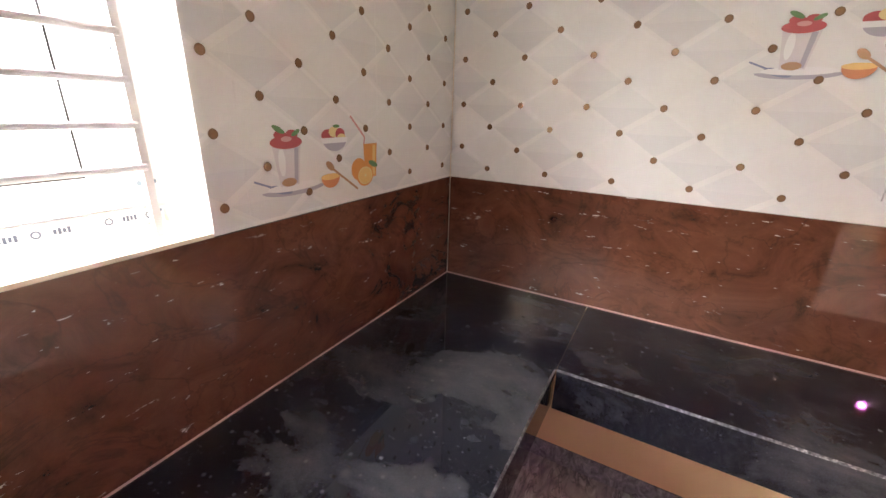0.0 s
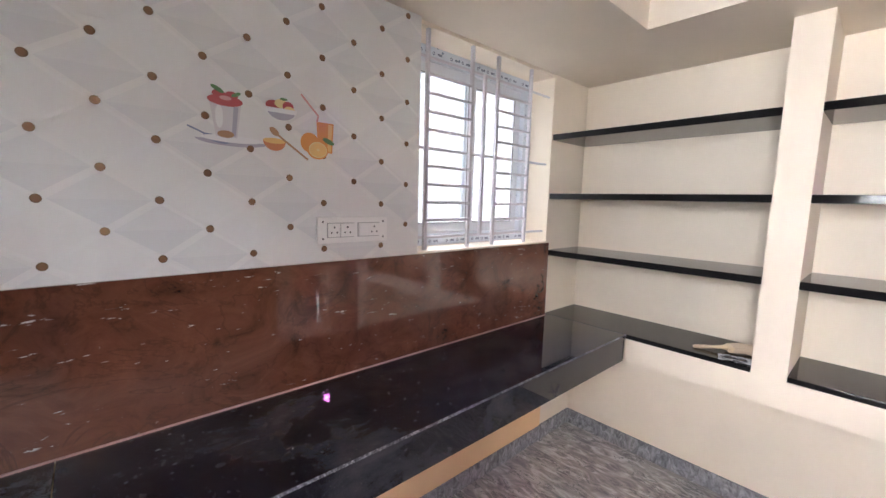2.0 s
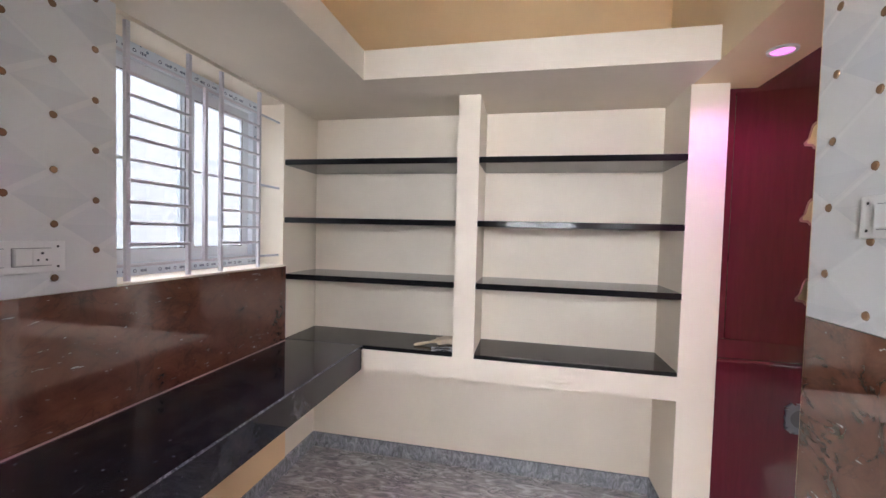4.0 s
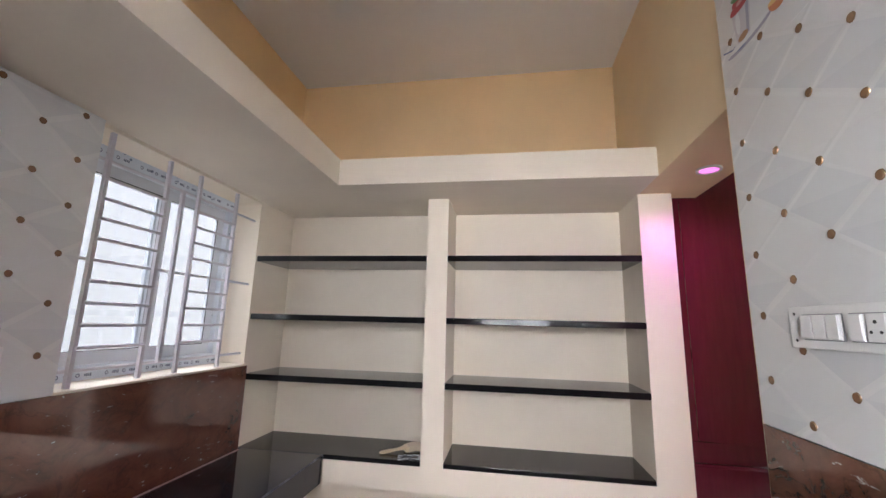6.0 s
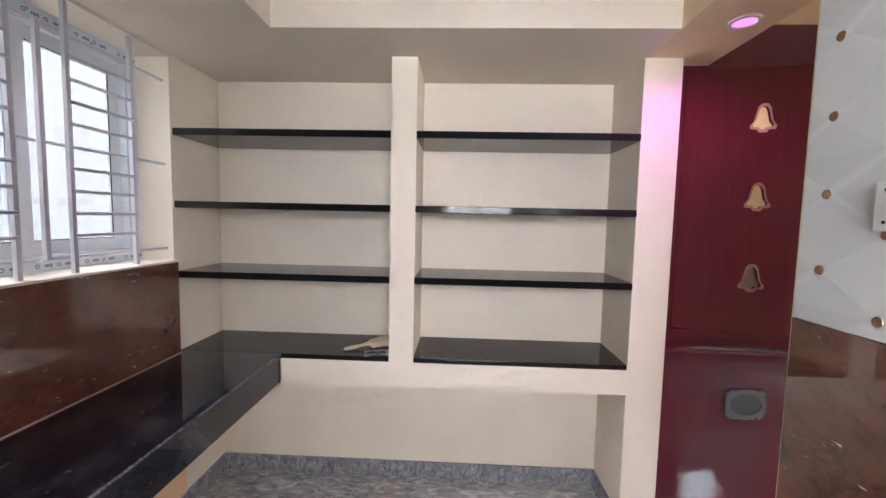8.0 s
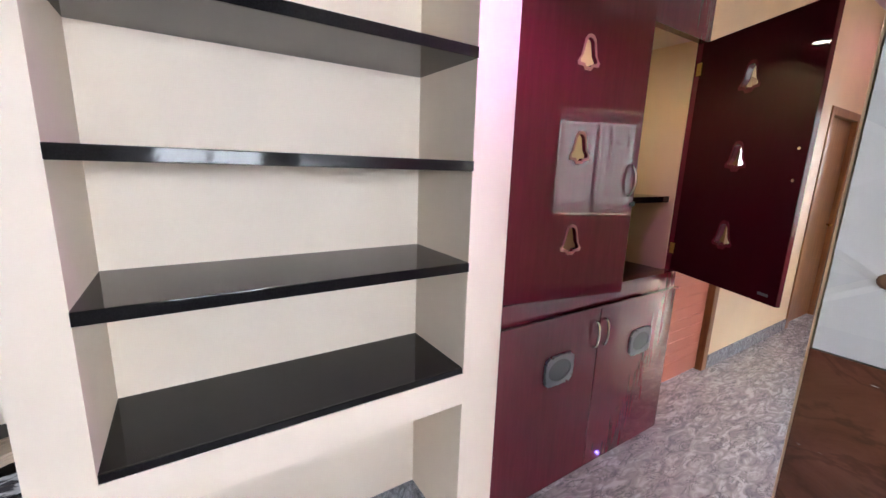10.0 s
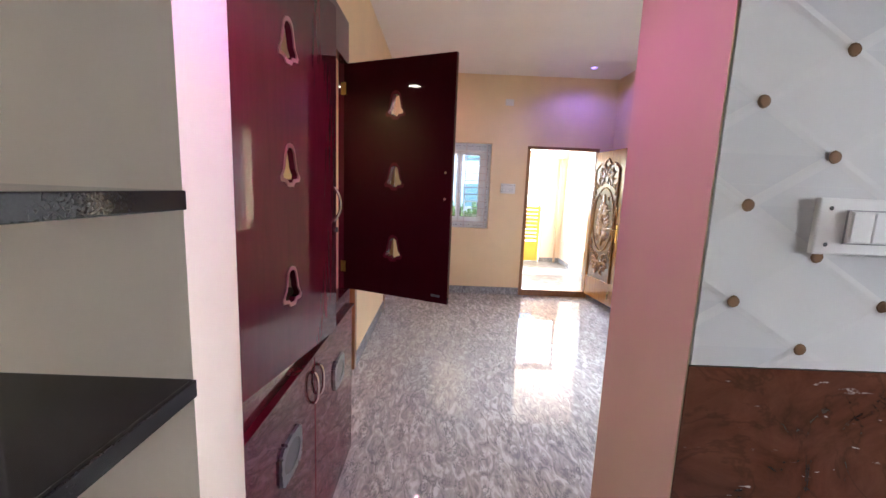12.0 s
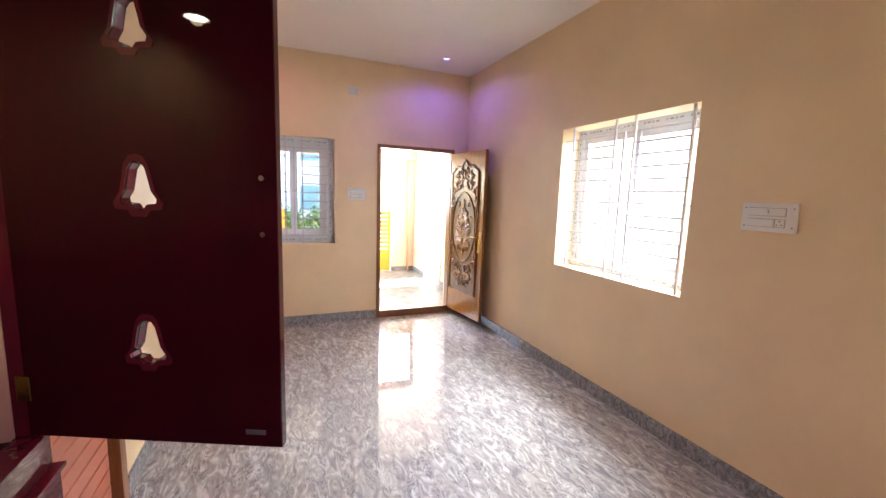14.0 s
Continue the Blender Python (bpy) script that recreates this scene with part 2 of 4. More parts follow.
def make_film():
    m, n, l, b = material("upvc_with_protective_film", (0.64, 0.69, 0.75), 0.3)
    vo = n.new("ShaderNodeTexVoronoi")
    vo.inputs["Scale"].default_value = 36
    l.new(coords(n, l), vo.inputs["Vector"])
    spot = ramp(n, l, vo.outputs["Distance"], [(0.17, (1, 1, 1)), (0.23, (0, 0, 0))])
    pick = ramp(n, l, vo.outputs["Color"], [(0.80, (0, 0, 0)), (0.84, (1, 1, 1))])
    l.new(mix(n, l, mix(n, l, 1.0, spot, pick, "MULTIPLY"), (0.64, 0.69, 0.75), (0.14, 0.20, 0.28)), b.inputs["Base Color"])
    return m


UPVC = make_film()
FILM_PRINT = material("film_print_ink", (0.09, 0.11, 0.17), 0.4)[0]
GASKET = material("black_rubber_gasket", (0.015, 0.015, 0.018), 0.6)[0]
UPVC_PLAIN = paint("white_upvc", (0.70, 0.73, 0.77), 0.02, 0.3)
GRILL = paint("lilac_white_grill_paint", (0.58, 0.56, 0.60), 0.05, 0.35)


def make_glass(name, rough):
    m, n, l, b = material(name, (0.95, 0.97, 0.98), rough)
    b.inputs["Transmission Weight"].default_value = 1.0
    b.inputs["IOR"].default_value = 1.45
    return m


GLASS = make_glass("clear_glass", 0.0)


def glow(name, color, strength):
    m, n, l, b = material(name, color, 0.4)
    b.inputs["Emission Color"].default_value = (*color, 1)
    b.inputs["Emission Strength"].default_value = strength
    return m


# ---- building helpers ----
def box(bm, x0, x1, y0, y1, z0, z1):
    v = [bm.verts.new((x, y, z)) for x in (x0, x1) for y in (y0, y1) for z in (z0, z1)]
    for q in ((0, 1, 3, 2), (4, 6, 7, 5), (0, 4, 5, 1), (2, 3, 7, 6), (0, 2, 6, 4), (1, 5, 7, 3)):
        bm.faces.new([v[i] for i in q])
    return v


def block(x0, x1, y0, y1, z0, z1, bevel=0.0):
    bm = bmesh.new()
    box(bm, x0, x1, y0, y1, z0, z1)
    if bevel:
        bmesh.ops.bevel(bm, geom=bm.edges[:], offset=bevel, segments=2, affect="EDGES", profile=0.6)
    return bm


def mesh_of(name, bm, mats):
    me = bpy.data.meshes.new(name)
    bmesh.ops.recalc_face_normals(bm, faces=bm.faces[:])
    bm.to_mesh(me)
    bm.free()
    for m in mats if isinstance(mats, (list, tuple)) else [mats]:
        me.materials.append(m)
    return me


def part(name, bm, mat, parent=None, label="", smooth=False):
    ob = new(name, mesh_of(name, bm, mat))
    if smooth:
        ob.data.shade_smooth()
    ob.parent = parent
    return tagged(ob, label)


def empty(name, m, label, category, group="", kind=""):
    ob = new(name)
    ob.empty_display_size = 0.05
    ob.matrix_world = m
    return tagged(ob, label, category, group, kind)


def structure(name, bm, mat, label, category):
    return tagged(part(name, bm, mat), label, category, kind="structure")


def boxes(*rows):
    bm = bmesh.new()
    for r in rows:
        box(bm, *r)
    return bm


def tube(bm, pts, r, sides=8, flat=None):
    """A round bar along points."""
    pts = [Vector(p) for p in pts]
    rings = []
    for i, p in enumerate(pts):
        d = (pts[min(i + 1, len(pts) - 1)] - pts[max(i - 1, 0)]).normalized()
        a = d.orthogonal().normalized() if not rings else (rings_a - d * rings_a.dot(d)).normalized()
        rings_a = a
        c = d.cross(a)
        rr = r[i] if isinstance(r, (list, tuple)) else r
        rings.append([bm.verts.new(p + rr * (math.cos(k * math.tau / sides) * a + math.sin(k * math.tau / sides) * c)) for k in range(sides)])
    for s, t in zip(rings, rings[1:]):
        for k in range(sides):
            bm.faces.new((s[k], s[(k + 1) % sides], t[(k + 1) % sides], t[k]))
    bm.faces.new(rings[0][::-1])
    bm.faces.new(rings[-1])


def plate(outer, holes, t):
    """A flat plate in local x, z with real holes, t thick along y (front at y = 0)."""
    bm = bmesh.new()
    for y in (0.0, t):
        edges = []
        for loop in (outer, *holes):
            vs = [bm.verts.new((p[0], y, p[1])) for p in loop]
            edges += [bm.edges.new((a, b)) for a, b in zip(vs, vs[1:] + vs[:1])]
        bmesh.ops.triangle_fill(bm, use_beauty=True, edges=edges)
    bm.verts.ensure_lookup_table()
    n = len(outer) + sum(len(h) for h in holes)
    k = 0
    for loop in (outer, *holes):
        m = len(loop)
        for i in range(m):
            a, b = k + i, k + (i + 1) % m
            bm.faces.new((bm.verts[a], bm.verts[b], bm.verts[n + b], bm.verts[n + a]))
        k += m
    return bm


def rect(x0, x1, z0, z1):
    return [(x0, z0), (x1, z0), (x1, z1), (x0, z1)]


def disc(bm, r, y0, y1, cx=0, cz=0, sides=20, axis="y"):
    ring = [[], []]
    for j, y in enumerate((y0, y1)):
        for k in range(sides):
            a, b = cx + r * math.cos(k * math.tau / sides), cz + r * math.sin(k * math.tau / sides)
            ring[j].append(bm.verts.new((a, y, b) if axis == "y" else (a, b, y)))
    for k in range(sides):
        bm.faces.new((ring[0][k], ring[0][(k + 1) % sides], ring[1][(k + 1) % sides], ring[1][k]))
    bm.faces.new(ring[0][::-1])
    bm.faces.new(ring[1])


# ---- large structure ----
CEIL = 3.055
structure("floor", boxes((-1.0, 2.5, -5.66, 1.87, -0.15, 0.0)), FLOOR, "polished swirled gray and brown granite floor", "floor")
structure("ceiling", boxes((-1.12, 2.6, -5.70, 1.88, CEIL, CEIL + 0.14)), WHITE_CEIL, "plain white painted ceiling", "ceiling")

# kitchen outer walls
structure("wall_kitchen_west", boxes(
    (-0.94, -0.680, -0.70, -0.37, 0, CEIL), (-0.94, -0.680, 0.590, 1.60, 0, CEIL),
    (-0.94, -0.680, -0.37, 0.590, 0, 1.205), (-0.94, -0.680, -0.37, 0.590, 2.10, CEIL)), CREAM, "cream painted kitchen wall with a window opening", "wall")
structure("wall_kitchen_north", boxes(
    (-0.94, 1.010, 1.60, 1.87, 0, CEIL), (1.955, 2.55, 1.60, 1.87, 0, CEIL),
    (1.010, 1.955, 1.60, 1.87, 0, 1.205), (1.010, 1.955, 1.60, 1.87, 2.10, CEIL)), CREAM, "cream painted kitchen wall with a window opening", "wall")
structure("wall_kitchen_east", boxes((2.312, 2.55, -0.60, 1.60, 0, CEIL)), CREAM, "cream painted wall behind the open shelves", "wall")
structure("wall_kitchen_south", boxes((-0.94, 1.135, -0.745, -0.452, 0, CEIL), (1.1352, 1.1385, -0.745, -0.4385, 0, 2.112)), PEACH, "thick painted partition wall beside the kitchen opening", "wall")
structure("beam_over_opening", boxes((1.135, 2.312, -0.745, -0.452, 2.112, CEIL)), PEACH, "painted wall above the kitchen opening", "beam")
# upper walls over the loft carry the deeper peach paint
structure("wall_upper_lining", boxes((2.306, 2.312, -0.452, 1.594, 2.246, CEIL), (-0.68, 2.312, 1.594, 1.60, 2.246, CEIL)), DEEP_PEACH, "peach painted wall above the loft", "wall")
# thin lining that turns the cream wall deeper peach below the counter
structure("wall_under_counter", boxes((-0.68, 1.99, 1.594, 1.60, 0.088, 0.765)), DEEP_PEACH, "peach coloured wall under the counter", "wall")
structure("loft", boxes((-0.68, 2.306, 1.030, 1.594, 2.112, 2.246), (1.715, 2.306, -0.452, 1.030, 2.112, 2.246)), CREAM, "cream painted concrete loft slab along two walls", "loft")
# shelf wall: pillar, divider and ledge
structure("pillar", boxes((1.972, 2.312, -0.600, -0.443, 0, 2.112)), CREAM, "cream painted pillar at the end of the shelves", "pillar")
structure("shelf_divider", boxes((1.972, 2.312, 0.512, 0.623, 0.655, 2.112)), CREAM, "cream painted upright between two shelf bays", "pillar")
structure("shelf_ledge", boxes((1.972, 2.312, -0.443, 0.512, 0.655, 0.768), (1.972, 2.312, 0.623, 1.118, 0.655, 0.768)), CREAM, "cream painted ledge under the lowest shelf", "ledge")

# hall walls
structure("wall_hall_west", boxes(
    (-1.11, -0.795, -5.70, -3.585, 0, CEIL), (-1.11, -0.795, -2.362, -0.745, 0, CEIL),
    (-1.11, -0.795, -3.585, -2.362, 0, 0.965), (-1.11, -0.795, -3.585, -2.362, 2.145, CEIL)), PEACH, "peach painted hall wall with a window opening", "wall")
structure("wall_hall_south", boxes(
    (1.765, 2.235, -5.70, -5.48, 0, CEIL), (0.388, 0.885, -5.70, -5.48, 0, CEIL), (-0.795, -0.615, -5.70, -5.48, 0, CEIL),
    (0.885, 1.765, -5.70, -5.48, 0, 0.955), (0.885, 1.765, -5.70, -5.48, 2.145, CEIL), (-0.615, 0.388, -5.70, -5.48, 2.132, CEIL)), PEACH, "peach painted hall wall with a door and a window opening", "wall")
structure("wall_hall_east", boxes(
    (2.235, 2.45, -2.05, -1.912, 0, CEIL), (2.235, 2.45, -4.56, -2.955, 0, CEIL), (2.235, 2.45, -5.70, -5.44, 0, CEIL),
    (2.235, 2.45, -2.955, -2.05, 2.10, CEIL), (2.235, 2.45, -5.44, -4.56, 2.10, CEIL),
    (2.235, 2.45, -1.912, -0.745, 2.29, CEIL)), PEACH, "peach painted hall wall with two doorways", "wall")
structure("wall_niche", boxes((2.40, 2.50, -1.912, -0.60, 0, 2.29), (2.312, 2.40, -0.745, -0.60, 0, 2.29)), PEACH, "painted niche wall behind the cabinet", "wall")

# skirting
structure("baseboard", boxes(
    (2.298, 2.312, -0.443, 1.60, 0, 0.088), (-0.66, 2.298, 1.586, 1.60, 0, 0.088), (1.985, 2.298, -0.443, -0.431, 0, 0.088),
    (2.223, 2.235, -4.55, -2.96, 0, 0.105), (0.392, 2.223, -5.48, -5.468, 0, 0.105), (-0.783, -0.62, -5.48, -5.468, 0, 0.105),
    (-0.795, -0.783, -5.468, -0.745, 0, 0.105), (-0.783, 1.135, -0.757, -0.745, 0, 0.105), (1.135, 1.147, -0.757, -0.440, 0, 0.088)), SKIRT, "gray veined granite skirting", "skirting")


# ---- windows and grilles ----
def film_mark(bm, x, z, k, upright):
    """One printed mark on the frame's inner face."""
    kind = k % 5
    if kind in (0, 3):
        ring = [(0.0075 * math.cos(math.tau * j / 14), 0.0075 * math.sin(math.tau * j / 14)) for j in range(14)]
        for (a, b), (c, e) in zip(ring, ring[1:] + ring[:1]):
            bm.faces.new([bm.verts.new((x + p, -0.0006, z + q)) for p, q in ((a, b), (c, e), (c * 0.6, e * 0.6), (a * 0.6, b * 0.6))])
    elif kind in (1, 4):
        for j in range(4):
            o, size = (j - 1.5) * 0.0068, (0.0022, 0.0042 + 0.0015 * (j % 2))
            p, q = ((o, 0) if not upright else (0, o))
            a, b = size if not upright else size[::-1]
            box(bm, x + p - a, x + p + a, -0.0008, -0.0002, z + q - b, z + q + b)


def make_window(name, m, w, h, label, f=0.062, s=0.052):
    """Local x along the width from 0, z up from 0, y outward from the frame's inner face."""
    win = empty(name, m, label, "window", kind="structure")
    d = 0.06
    part("window_frame", plate(rect(0, w, 0, h), [rect(f, w - f, f, h - f)], d), UPVC, win)
    # rows of unreadable marks on the protective film: bars and small rings
    bm = bmesh.new()
    for k in range(int(w / 0.036)):
        u = 0.03 + 0.036 * k
        for z in (f * 0.42, h - f * 0.42):
            film_mark(bm, u, z, k, False)
    for k in range(int(h / 0.036) - 3):
        for x in (f * 0.42, w - f * 0.42):
            film_mark(bm, x, f + 0.03 + 0.036 * k, k + 1, True)
    part("film_print", bm, FILM_PRINT, win, "dark printed marks on the film")
    mid = w / 2
    for x0, x1, y in ((f, mid + 0.03, 0.012), (mid - 0.03, w - f, 0.030)):
        sash = part("sash", plate(rect(x0, x1, f, h - f), [rect(x0 + s, x1 - s, f + s, h - f - s)], 0.016), UPVC_PLAIN, win)
        sash.location.y = y
        pane = part("pane", block(x0 + s - 0.003, x1 - s + 0.003, 0.006, 0.010, f + s - 0.003, h - f - s + 0.003), GLASS, sash)
        pane.visible_shadow = False
        g0, g1, h0, h1 = x0 + s, x1 - s, f + s, h - f - s
        part("gasket", plate(rect(g0 - 0.0035, g1 + 0.0035, h0 - 0.0035, h1 + 0.0035), [rect(g0, g1, h0, h1)], 0.003), GASKET, sash).location.y = -0.0015
    return win


def make_grill(m, w, h, label, us=(0.075, 0.40, 0.50, 0.60, 0.93), vs=(0.075, 0.485, 0.90), short=4):
    """Welded window grille: four full uprights, one short upright, three long rails and short bars in both side fields."""
    g = empty("window_grill", m, label, "grille", "window grilles")
    xs = [w * us[k] for k in (0, 1, 3, 4)]
    b = 0.0072
    for x in xs:
        part("upright", block(x - b, x + b, -b, b, 0.0, h), GRILL, g)
    lo, mid, hi = (h * k for k in vs)
    part("upright", block(w * us[2] - b, w * us[2] + b, -b, b, lo, hi), GRILL, g)
    for z in (lo, mid, hi):
        bm = bmesh.new()
        tube(bm, [(0, 2 * b, z), (w, 2 * b, z)], 0.006)
        part("rail", bm, GRILL, g)
    for x0, x1 in ((xs[0], xs[1]), (xs[2], xs[3])):
        for a, c in ((lo, mid), (mid, hi)):
            for k in range(1, short + 1):
                z = a + (c - a) * k / (short + 1)
                bm = bmesh.new()
                tube(bm, [(x0, -b, z), (x1, -b, z)], 0.0063)
                part("bar", bm, GRILL, g)
    return g


make_window("window_1", pose(1.010, 1.748, 1.205), 0.945, 0.895, "white two-sash window with printed protective film")
make_grill(pose(1.010, 1.616, 1.205), 0.945, 0.895, "pale painted steel window grille in the kitchen", (0.074, 0.344, 0.434, 0.529, 0.80), (0.068, 0.484, 0.888))
make_window("window_2", pose(-0.845, -0.37, 1.205, 0, 0, 90), 0.96, 0.895, "white two-sash kitchen window with protective film")
make_grill(pose(-0.735, -0.37, 1.205, 0, 0, 90), 0.96, 0.895, "pale painted steel window grille above the granite")
make_window("window_3", pose(-0.975, -3.585, 0.965, 0, 0, 90), 1.223, 1.18, "white two-sash hall window with protective film")
make_grill(pose(-0.825, -3.585, 0.965, 0, 0, 90), 1.223, 1.18, "pale painted steel window grille in the hall", (0.092, 0.459, 0.53, 0.603, 0.953), (0.053, 0.485, 0.916), 5)
make_window("window_4", pose(1.765, -5.560, 0.955, 0, 0, 180), 0.88, 1.19, "white two-sash window facing the porch", 0.092, 0.068)
make_grill(pose(1.765, -5.500, 0.955, 0, 0, 180), 0.88, 1.19, "pale painted steel window grille beside the entrance")
for nm, rows in (("sill_kitchen", (1.010, 1.955, 1.572, 1.79, 1.205, 1.213)), ("sill_west", (-0.845, -0.667, -0.37, 0.590, 1.205, 1.213))):
    structure(nm, boxes(rows), CREAM, "cream painted window sill", "sill")


# ---- kitchen counter and granite dado ----
counter = empty("kitchen_counter", pose(0, 0, 0), "L-shaped polished black granite kitchen counter, dusty", "counter")


def slab(name, x0, x1, y0, y1, z0, z1, worn):
    bm = block(x0, x1, y0, y1, z0, z1)
    bmesh.ops.bisect_plane(bm, geom=bm.verts[:] + bm.edges[:] + bm.faces[:], plane_co=(0, 1.119, 0), plane_no=(0, 1, 0))
    edges = [e for e in bm.edges if all(abs(v.co.z - z1) < 1e-5 for v in e.verts) and worn(*((e.verts[0].co + e.verts[1].co) / 2))]
    res = bmesh.ops.bevel(bm, geom=edges, offset=0.005, segments=1, affect="EDGES")
    for f in res["faces"]:
        f.material_index = 1
    return part(name, bm, [BLACK, EDGE], counter)


slab("slab", -0.067, 1.972, 1.122, 1.570, 0.765, 0.788, lambda x, y, z: y < 1.13)
slab("slab", -0.663, -0.0695, -0.43, 1.570, 0.765, 0.788, lambda x, y, z: x > -0.08 and y < 1.1)
part("apron", block(-0.067, 1.972, 1.126, 1.146, 0.655, 0.765), BLACK, counter)
part("apron", block(-0.092, -0.073, -0.43, 1.146, 0.655, 0.765), BLACK, counter)
structure("shelf_base_joint", boxes((1.972, 1.976, 1.122, 1.60, 0.7645, 0.7885)), EDGE, "pale joint between counter and shelf slab", "joint")

dado = empty("granite_dado", pose(0, 0, 0), "polished brown granite dado with white flecks", "wall panel", kind="structure")
part("panel", block(-0.663, 1.944, 1.572, 1.60, 0.792, 1.205), BROWN, dado)
part("panel", block(-0.680, -0.665, -0.437, 1.570, 0.792, 1.205), BROWN, dado)
part("panel", block(-0.66, 1.135, -0.452, -0.437, 0.0, 1.219), BROWN, dado)
part("grout_line", boxes((-0.660, 1.944, 1.566, 1.572, 0.788, 0.792), (-0.668, -0.662, -0.43, 1.566, 0.788, 0.792)), GROUT, dado)

# ---- granite shelves ----
def granite_shelf(x0, y0, y1, z0, z1, label):
    """A slab with a separate polished front edge, set between two uprights."""
    mx, my = (x0 + 2.312) / 2, (y0 + y1) / 2
    sh = empty("granite_shelf", pose(mx, my, z0), label, "shelf", "open granite shelves")
    part("slab", block(x0 + 0.010 - mx, 2.312 - mx, y0 - my, y1 - my, 0, z1 - z0), SHELF, sh)
    part("front_edge", block(x0 - mx, x0 + 0.010 - mx, y0 - my, y1 - my, -0.0005, z1 - z0 + 0.0005, 0.0025), SHELF, sh, "polished black front edge")


for y0, y1 in ((-0.443, 0.512), (0.623, 1.60)):
    for z in (1.160, 1.478, 1.800):
        granite_shelf(1.966, y0, y1, z - 0.03, z, "black granite shelf set into the cream wall")
granite_shelf(1.976, -0.443, 0.512, 0.768, 0.788, "black granite base shelf on the cream ledge")
granite_shelf(1.976, 0.623, 1.60, 0.768, 0.788, "black granite base shelf level with the counter")


# ---- cabinet with bell cut-outs ----
cab = empty("pooja_cabinet", pose(2.05, -1.25, 0), "tall glossy maroon laminate cabinet with an open bell-cut door", "cabinet")
cx, cy = 2.05, -1.25
L0, L1, LZ0, LZ1 = -0.66, -1.896, 0.950, 2.090


def cpart(name, bm, mat, parent=None, label="", smooth=False):
    """A part of the cabinet given in world metres."""
    bmesh.ops.translate(bm, vec=(-cx, -cy, 0), verts=bm.verts[:])
    return part(name, bm, mat, parent or cab, label, smooth)


cpart("stile", block(2.052, 2.40, -0.660, -0.602, 0.0, 2.285), MAROON)
cpart("stile", block(2.052, 2.10, -1.910, -1.896, 0.86, 2.285), MAROON)
cpart("top_rail", block(2.052, 2.09, -1.896, -0.660, 2.092, 2.285), MAROON)
cpart("top_board", block(2.09, 2.40, -1.896, -0.660, 2.115, 2.135), CREAM)
cpart("side_panel", block(2.10, 2.395, -1.910, -1.892, 0.0, 2.285), PEACH)
cpart("middle_rail", block(2.040, 2.10, -1.900, -0.602, 0.862, 0.948), MAROON)
cpart("ledge", block(2.016, 2.10, -1.905, -0.602, 0.852, 0.862), MAROON)
cpart("bottom_board", block(2.10, 2.395, -1.892, -0.660, 0.915, 0.940), SHELF)
cpart("inner_shelf", block(2.13, 2.395, -1.892, -0.660, 1.310, 1.342), SHELF)
cpart("carcass", block(2.056, 2.395, -1.892, -0.602, 0.0, 0.85), MAROON)


def vertical_handle(name, parent, x, y, z0, z1, out=(-1, 0), r=0.006, bow=0.024):
    bm = bmesh.new()
    pts = []
    for k in range(13):
        a = math.pi * k / 12
        o = bow * math.sin(a) ** 0.6
        pts.append((x + out[0] * o, y + out[1] * o, (z0 + z1) / 2 - (z1 - z0) / 2 * math.cos(a)))
    tube(bm, pts, r)
    return cpart(name, bm, STEEL, parent, "chrome bow handle", True)


for y0, y1, hy, py in ((-1.259, -0.608, -1.228, -1.00), (-1.905, -1.263, -1.297, -1.61)):
    d = cpart("lower_door", block(2.028, 2.054, y0, y1, 0.012, 0.848, 0.003), MAROON)
    vertical_handle("door_handle", d, 2.028, hy, 0.665, 0.790)
    bm = bmesh.new()
    outer = []
    for k in range(120):
        a = math.tau * k / 120
        sx, sz = math.cos(a), math.sin(a)
        e = (abs(sx) ** 4 + abs(sz) ** 4) ** -0.25
        q = abs(math.degrees(a) % 90 - 45)
        w = 0.84 if 9 < q < 15 else (0.98 if q < 9 else 1.0 - 0.05 * math.sin(math.radians((q - 15) * 6)))
        outer.append((py + 0.092 * sx * e * w, 0.612 + 0.072 * sz * e * w))
    hole = [(py + 0.070 * math.cos(math.tau * k / 32), 0.612 + 0.050 * math.sin(math.tau * k / 32)) for k in range(32)]
    for thick, loops, holes, tone in ((0.010, outer, [hole], PLAQUE_RIM), (0.006, hole, [], PLAQUE)):
        pb = plate(loops, holes, thick)
        bmesh.ops.transform(pb, matrix=Matrix(((0, -1, 0, 2.028), (1, 0, 0, 0), (0, 0, 1, 0), (0, 0, 0, 1))), verts=pb.verts[:])
        cpart("plaque", pb, tone, d, "gray embossed plaque")


def bell(cu, cz, s=1.0):
    half = [(0.0, 0.050), (0.011, 0.047), (0.019, 0.036), (0.024, 0.014), (0.029, -0.010), (0.041, -0.028), (0.038, -0.038), (0.018, -0.040), (0.011, -0.050)]
    right = [(cu + s * a, cz + s * b) for a, b in half]
    left = [(cu - s * a, cz + s * b) for a, b in half[:0:-1]]
    return right[::-1] + left[::-1]


def leaf(angle_dir, hinge, handle):
    w, h = 0.607, LZ1 - LZ0
    u = w * 0.5
    zs = [h * 0.815, h * 0.523, h * 0.214]
    m = Matrix(((angle_dir[0], -angle_dir[1], 0, hinge[0] - cx), (angle_dir[1], angle_dir[0], 0, hinge[1] - cy), (0, 0, 1, LZ0), (0, 0, 0, 1)))
    door = part("upper_door", plate(rect(0, w, 0, h), [bell(u, z) for z in zs], 0.019), MAROON, cab)
    door.matrix_local = m
    return door, w, h, u, zs


def unit(x, y):
    d = math.hypot(x, y)
    return (x / d, y / d)


